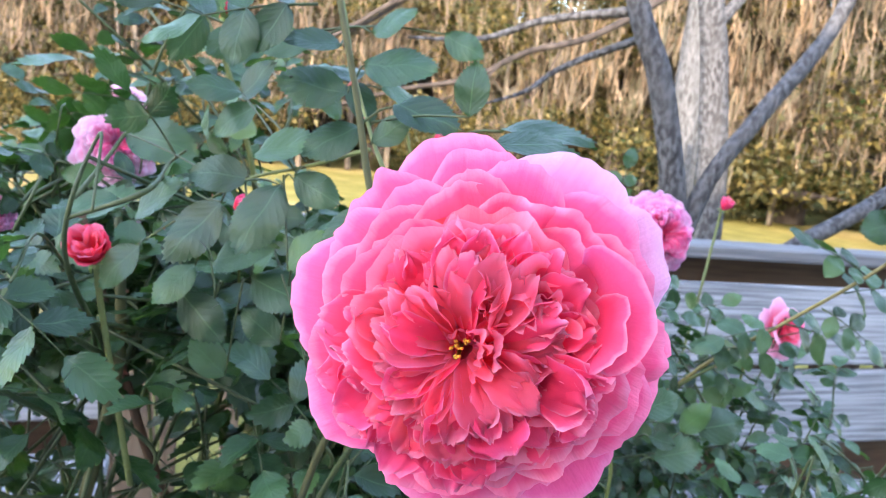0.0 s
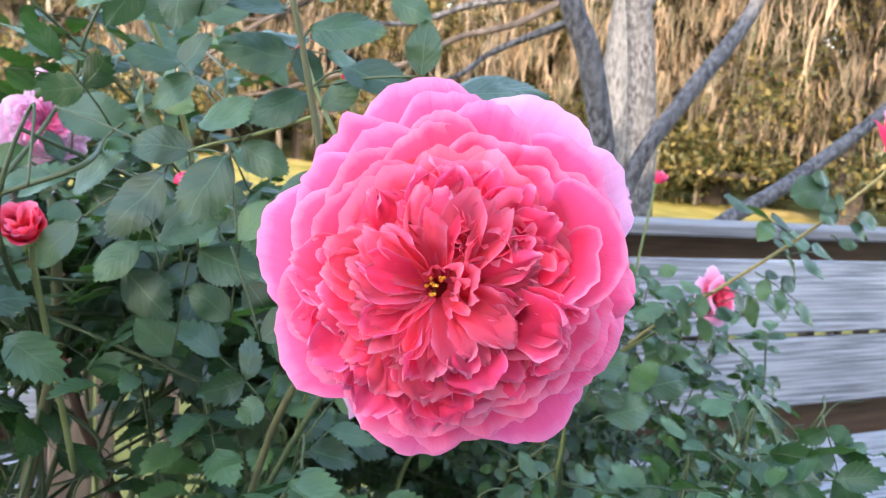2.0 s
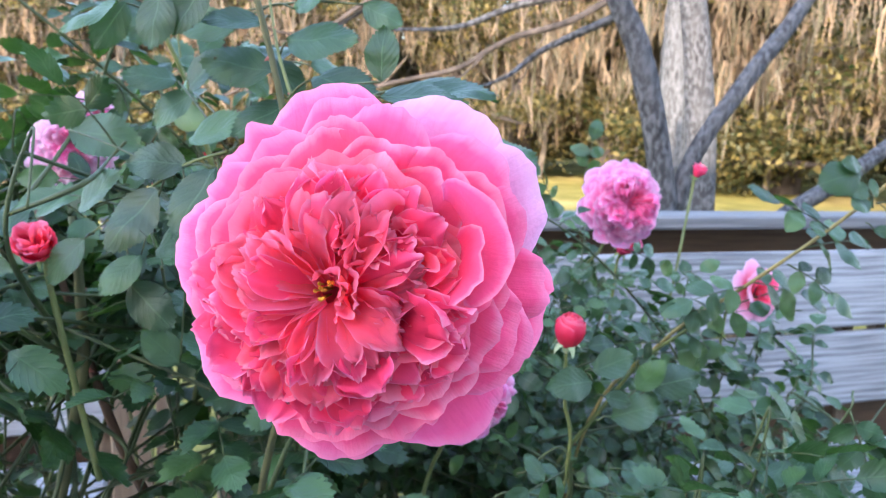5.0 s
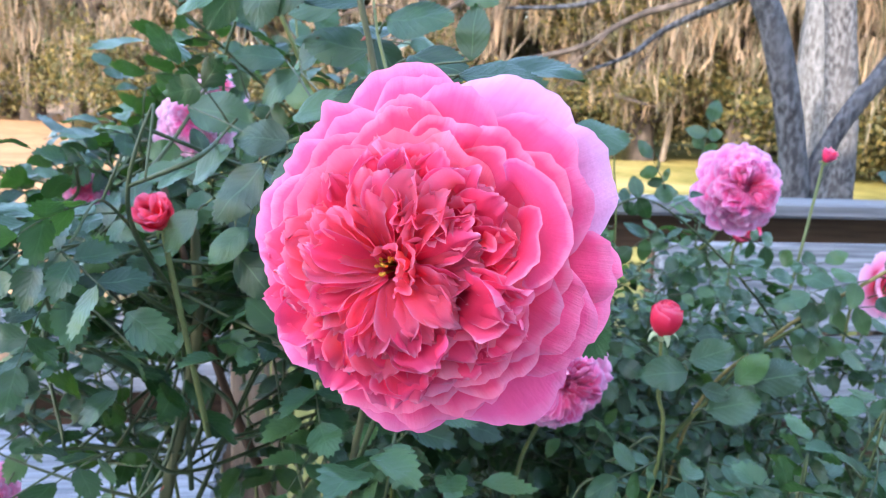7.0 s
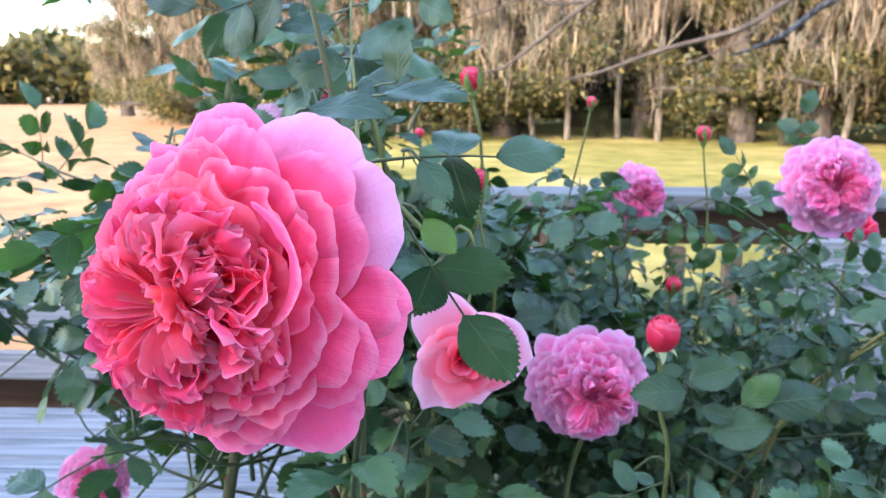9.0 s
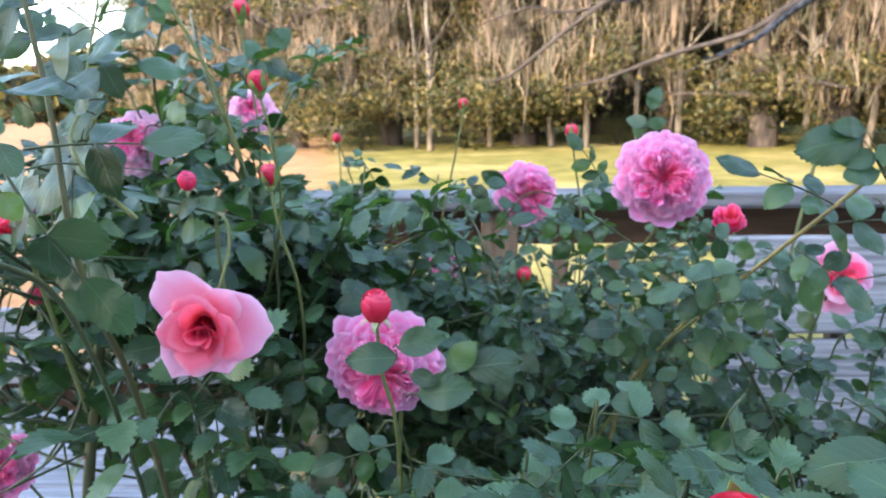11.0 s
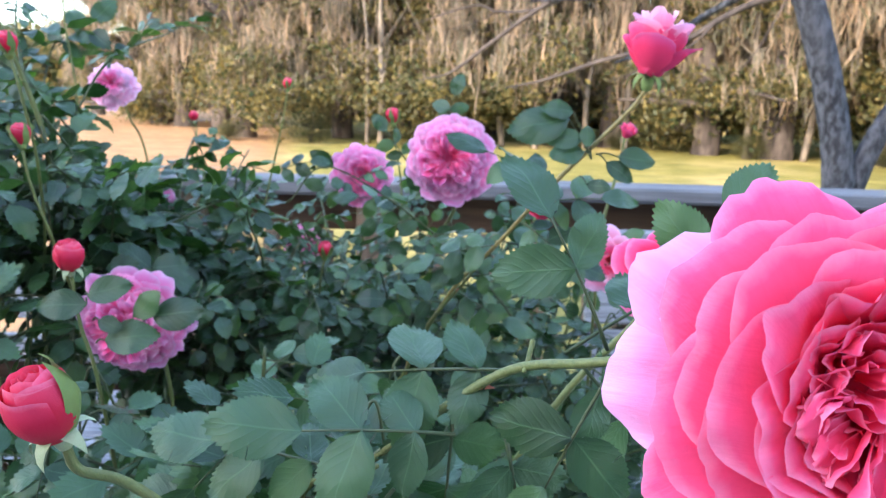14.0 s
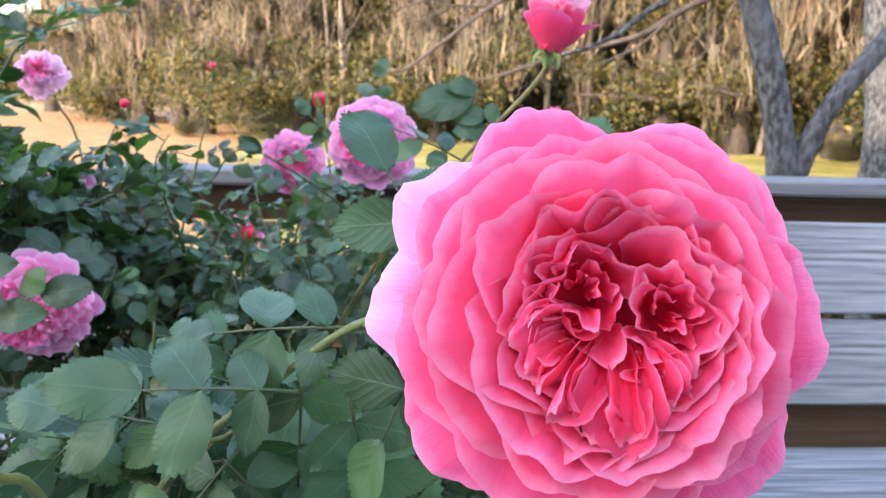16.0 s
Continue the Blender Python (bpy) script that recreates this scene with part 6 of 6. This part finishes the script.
blade(bush_l, (-0.4732, 0.6510, 1.1242), (-0.5183, 0.7150, 1.1263), (-0.5489, 0.7056, 1.1230), 19, (-0.25, -0.62, 0.72))
blade(bush_l, (-0.3646, 0.4992, 1.1566), (-0.3879, 0.4761, 1.1556), (-0.4107, 0.4774, 1.1377), 20, (-0.40, -0.80, 0.45))
blade(bush_l, (-0.4368, 0.6183, 1.1542), (-0.4299, 0.6048, 1.0930), (-0.4013, 0.5693, 1.0867), 21, (-0.30, -0.70, 0.62))
blade(bush_l, (-0.4168, 0.5889, 1.1617), (-0.4132, 0.5670, 1.1073), (-0.3966, 0.5586, 1.1326), 22, (-0.45, -0.72, 0.5))
blade(bush_l, (-0.4616, 0.6474, 1.1327), (-0.5019, 0.6629, 1.1210), (-0.4855, 0.6389, 1.1513), 23, (-0.25, -0.62, 0.72))
blade(bush_l, (-0.4045, 0.5847, 1.1681), (-0.4120, 0.5760, 1.1629), (-0.3881, 0.5579, 1.1496), 24, (-0.40, -0.80, 0.45))
blade(bush_l, (-0.4464, 0.6218, 1.1503), (-0.4637, 0.6415, 1.0926), (-0.4895, 0.6271, 1.0726), 25, (-0.30, -0.70, 0.62))
blade(bush_l, (-0.3868, 0.5807, 1.2537), (-0.4053, 0.6086, 1.2407), (-0.4410, 0.6198, 1.2481), 26, (-0.45, -0.72, 0.5))
blade(bush_l, (-0.3868, 0.5807, 1.2537), (-0.4470, 0.6819, 1.2415), (-0.4805, 0.6749, 1.2448), 27, (-0.25, -0.62, 0.72))
blade(bush_l, (-0.4090, 0.5771, 1.1126), (-0.4080, 0.6097, 1.0479), (-0.4328, 0.6184, 1.0682), 28, (-0.40, -0.80, 0.45))
blade(bush_l, (-0.4348, 0.6069, 1.0925), (-0.4397, 0.6400, 1.0162), (-0.4621, 0.6321, 1.0420), 29, (-0.30, -0.70, 0.62))
blade(bush_l, (-0.4148, 0.5778, 1.1019), (-0.3975, 0.5609, 1.0472), (-0.3775, 0.5507, 1.0707), 30, (-0.45, -0.72, 0.5))
blade(bush_l, (-0.3672, 0.4296, 1.1941), (-0.3511, 0.4127, 1.2001), (-0.3203, 0.3918, 1.2079), 3, (0.05, -0.38, 0.92))
blade(bush_l, (-0.3835, 0.3707, 1.1900), (-0.3752, 0.3609, 1.1953), (-0.3456, 0.3541, 1.1992), 2, (0.05, -0.45, 0.85))
blade(bush_l, (-0.3421, 0.3751, 1.1792), (-0.3348, 0.3687, 1.1759), (-0.3230, 0.3598, 1.1632), 1, (0.05, -0.6, 0.7))
blade(bush_l, (-0.3417, 0.3708, 1.1591), (-0.3333, 0.3639, 1.1542), (-0.3216, 0.3556, 1.1438), 0, (0.1, -0.8, 0.5), True)


def top_left(x, y):
    return 1.06 + 0.19 * max(0.0, min(1.0, (-0.20 - x) / 0.2)) - 0.9 * max(0, -0.47 - x)


def top_mid(x, y):
    return 1.11 - 0.08 * max(0.0, min(1.0, (x + 0.05) / 0.1)) - 0.2 * max(0.0, (x - 0.25) / 0.25)


grow(bush_l, 41, 48, (-0.30, 1.0), (-0.66, -0.24, 0.60, 1.2), top_left, (0.027, 0.040), 0.030, low=0.66, thin_below=0.95, side=-0.36, hollow=0.36, up=(0, -0.22, 1.0))
grow(bush_l, 46, 44, (-0.66, 1.0), (-1.0, -0.52, 0.82, 1.4), lambda x, y: 1.22 + 0.2 * (x + 0.5), (0.026, 0.038), 0.032, low=0.68, thin_below=0.93, side=-0.33, hollow=0.38, start=(-0.56, 0.86, (0.75, 1.15)), up=(0, -0.22, 1.0))
grow(bush_m, 47, 9, (0.2, 1.02), (0.24, 0.46, 0.70, 1.05), lambda x, y: 0.98 - 0.3 * (x - 0.24), (0.020, 0.030), 0.030, low=0.75, hollow=0.3)
grow(bush_l, 48, 4, (-0.42, 1.0), (-0.64, -0.30, 0.85, 1.3), lambda x, y: 1.36, (0.022, 0.034), 0.036, low=0.92, hollow=0.3, start=(-0.41, 0.94, (1.0, 1.15)), up=(0, -0.22, 1.0))
grow(bush_m, 42, 96, (0.05, 1.05), (-0.42, 0.38, 0.80, 1.45), top_mid, (0.017, 0.027), 0.022, low=0.58, thin_below=0.84, side=-0.29)
grow(bush_m, 43, 18, (0.0, 1.3), (-0.45, 0.45, 1.25, 1.70), lambda x, y: 0.93, (0.020, 0.028), 0.028, low=0.5, thin_below=0.88, side=-0.36)
grow(bush_l, 49, 26, (-0.25, 1.05), (-0.38, -0.06, 0.85, 1.15), lambda x, y: 1.11 - 0.15 * max(0.0, x + 0.2), (0.020, 0.030), 0.026, low=0.84, hollow=0.45, start=(-0.20, 1.0, (0.72, 0.95)), up=(0, -0.22, 1.0))
grow(bush_m, 45, 3, (0.35, 1.12), (0.25, 0.85, 0.95, 1.40), lambda x, y: 0.74 - 0.1 * x, (0.024, 0.034), 0.034, low=0.55)
grow(bush_n, 44, 44, (0.0, 0.62), (-0.23, 0.12, 0.36, 0.66), lambda x, y: 1.0 - 0.25 * (y - 0.4), (0.024, 0.034), 0.030, low=0.8, thin_below=0.9, side=-0.12)

# pots that the bushes grow from
def pot(x, y, size):
    p = thing("plant_pot", (x, y, DECK), "black plastic nursery pot full of dark soil on the deck", "pot", "plant pots")
    bm = bmesh.new()
    prof = [(0.0, 0.0), (0.12, 0.0), (0.135, 0.02), (0.165, 0.25), (0.178, 0.252), (0.178, 0.28), (0.166, 0.28), (0.155, 0.24), (0.0, 0.24)]
    rows = []
    for r, z in prof[1:-1]:
        rows.append([bm.verts.new((r * size * math.cos(2 * math.pi * k / 28), r * size * math.sin(2 * math.pi * k / 28), z * size)) for k in range(28)])
    for a, b in zip(rows, rows[1:]):
        for k in range(28):
            bm.faces.new((a[k], a[(k + 1) % 28], b[(k + 1) % 28], b[k]))
    bm.faces.new(rows[0][::-1])
    part("shell", bm, p, None, "", POT)
    bm = bmesh.new()
    bmesh.ops.create_circle(bm, cap_ends=True, radius=0.158 * size, segments=24)
    part("soil", bm, p, Matrix.Translation((0, 0, 0.245 * size)), "", SOIL)


pot(-0.33, 1.02, 1.1)
pot(0.10, 1.08, 1.1)
pot(0.05, 0.60, 0.9)
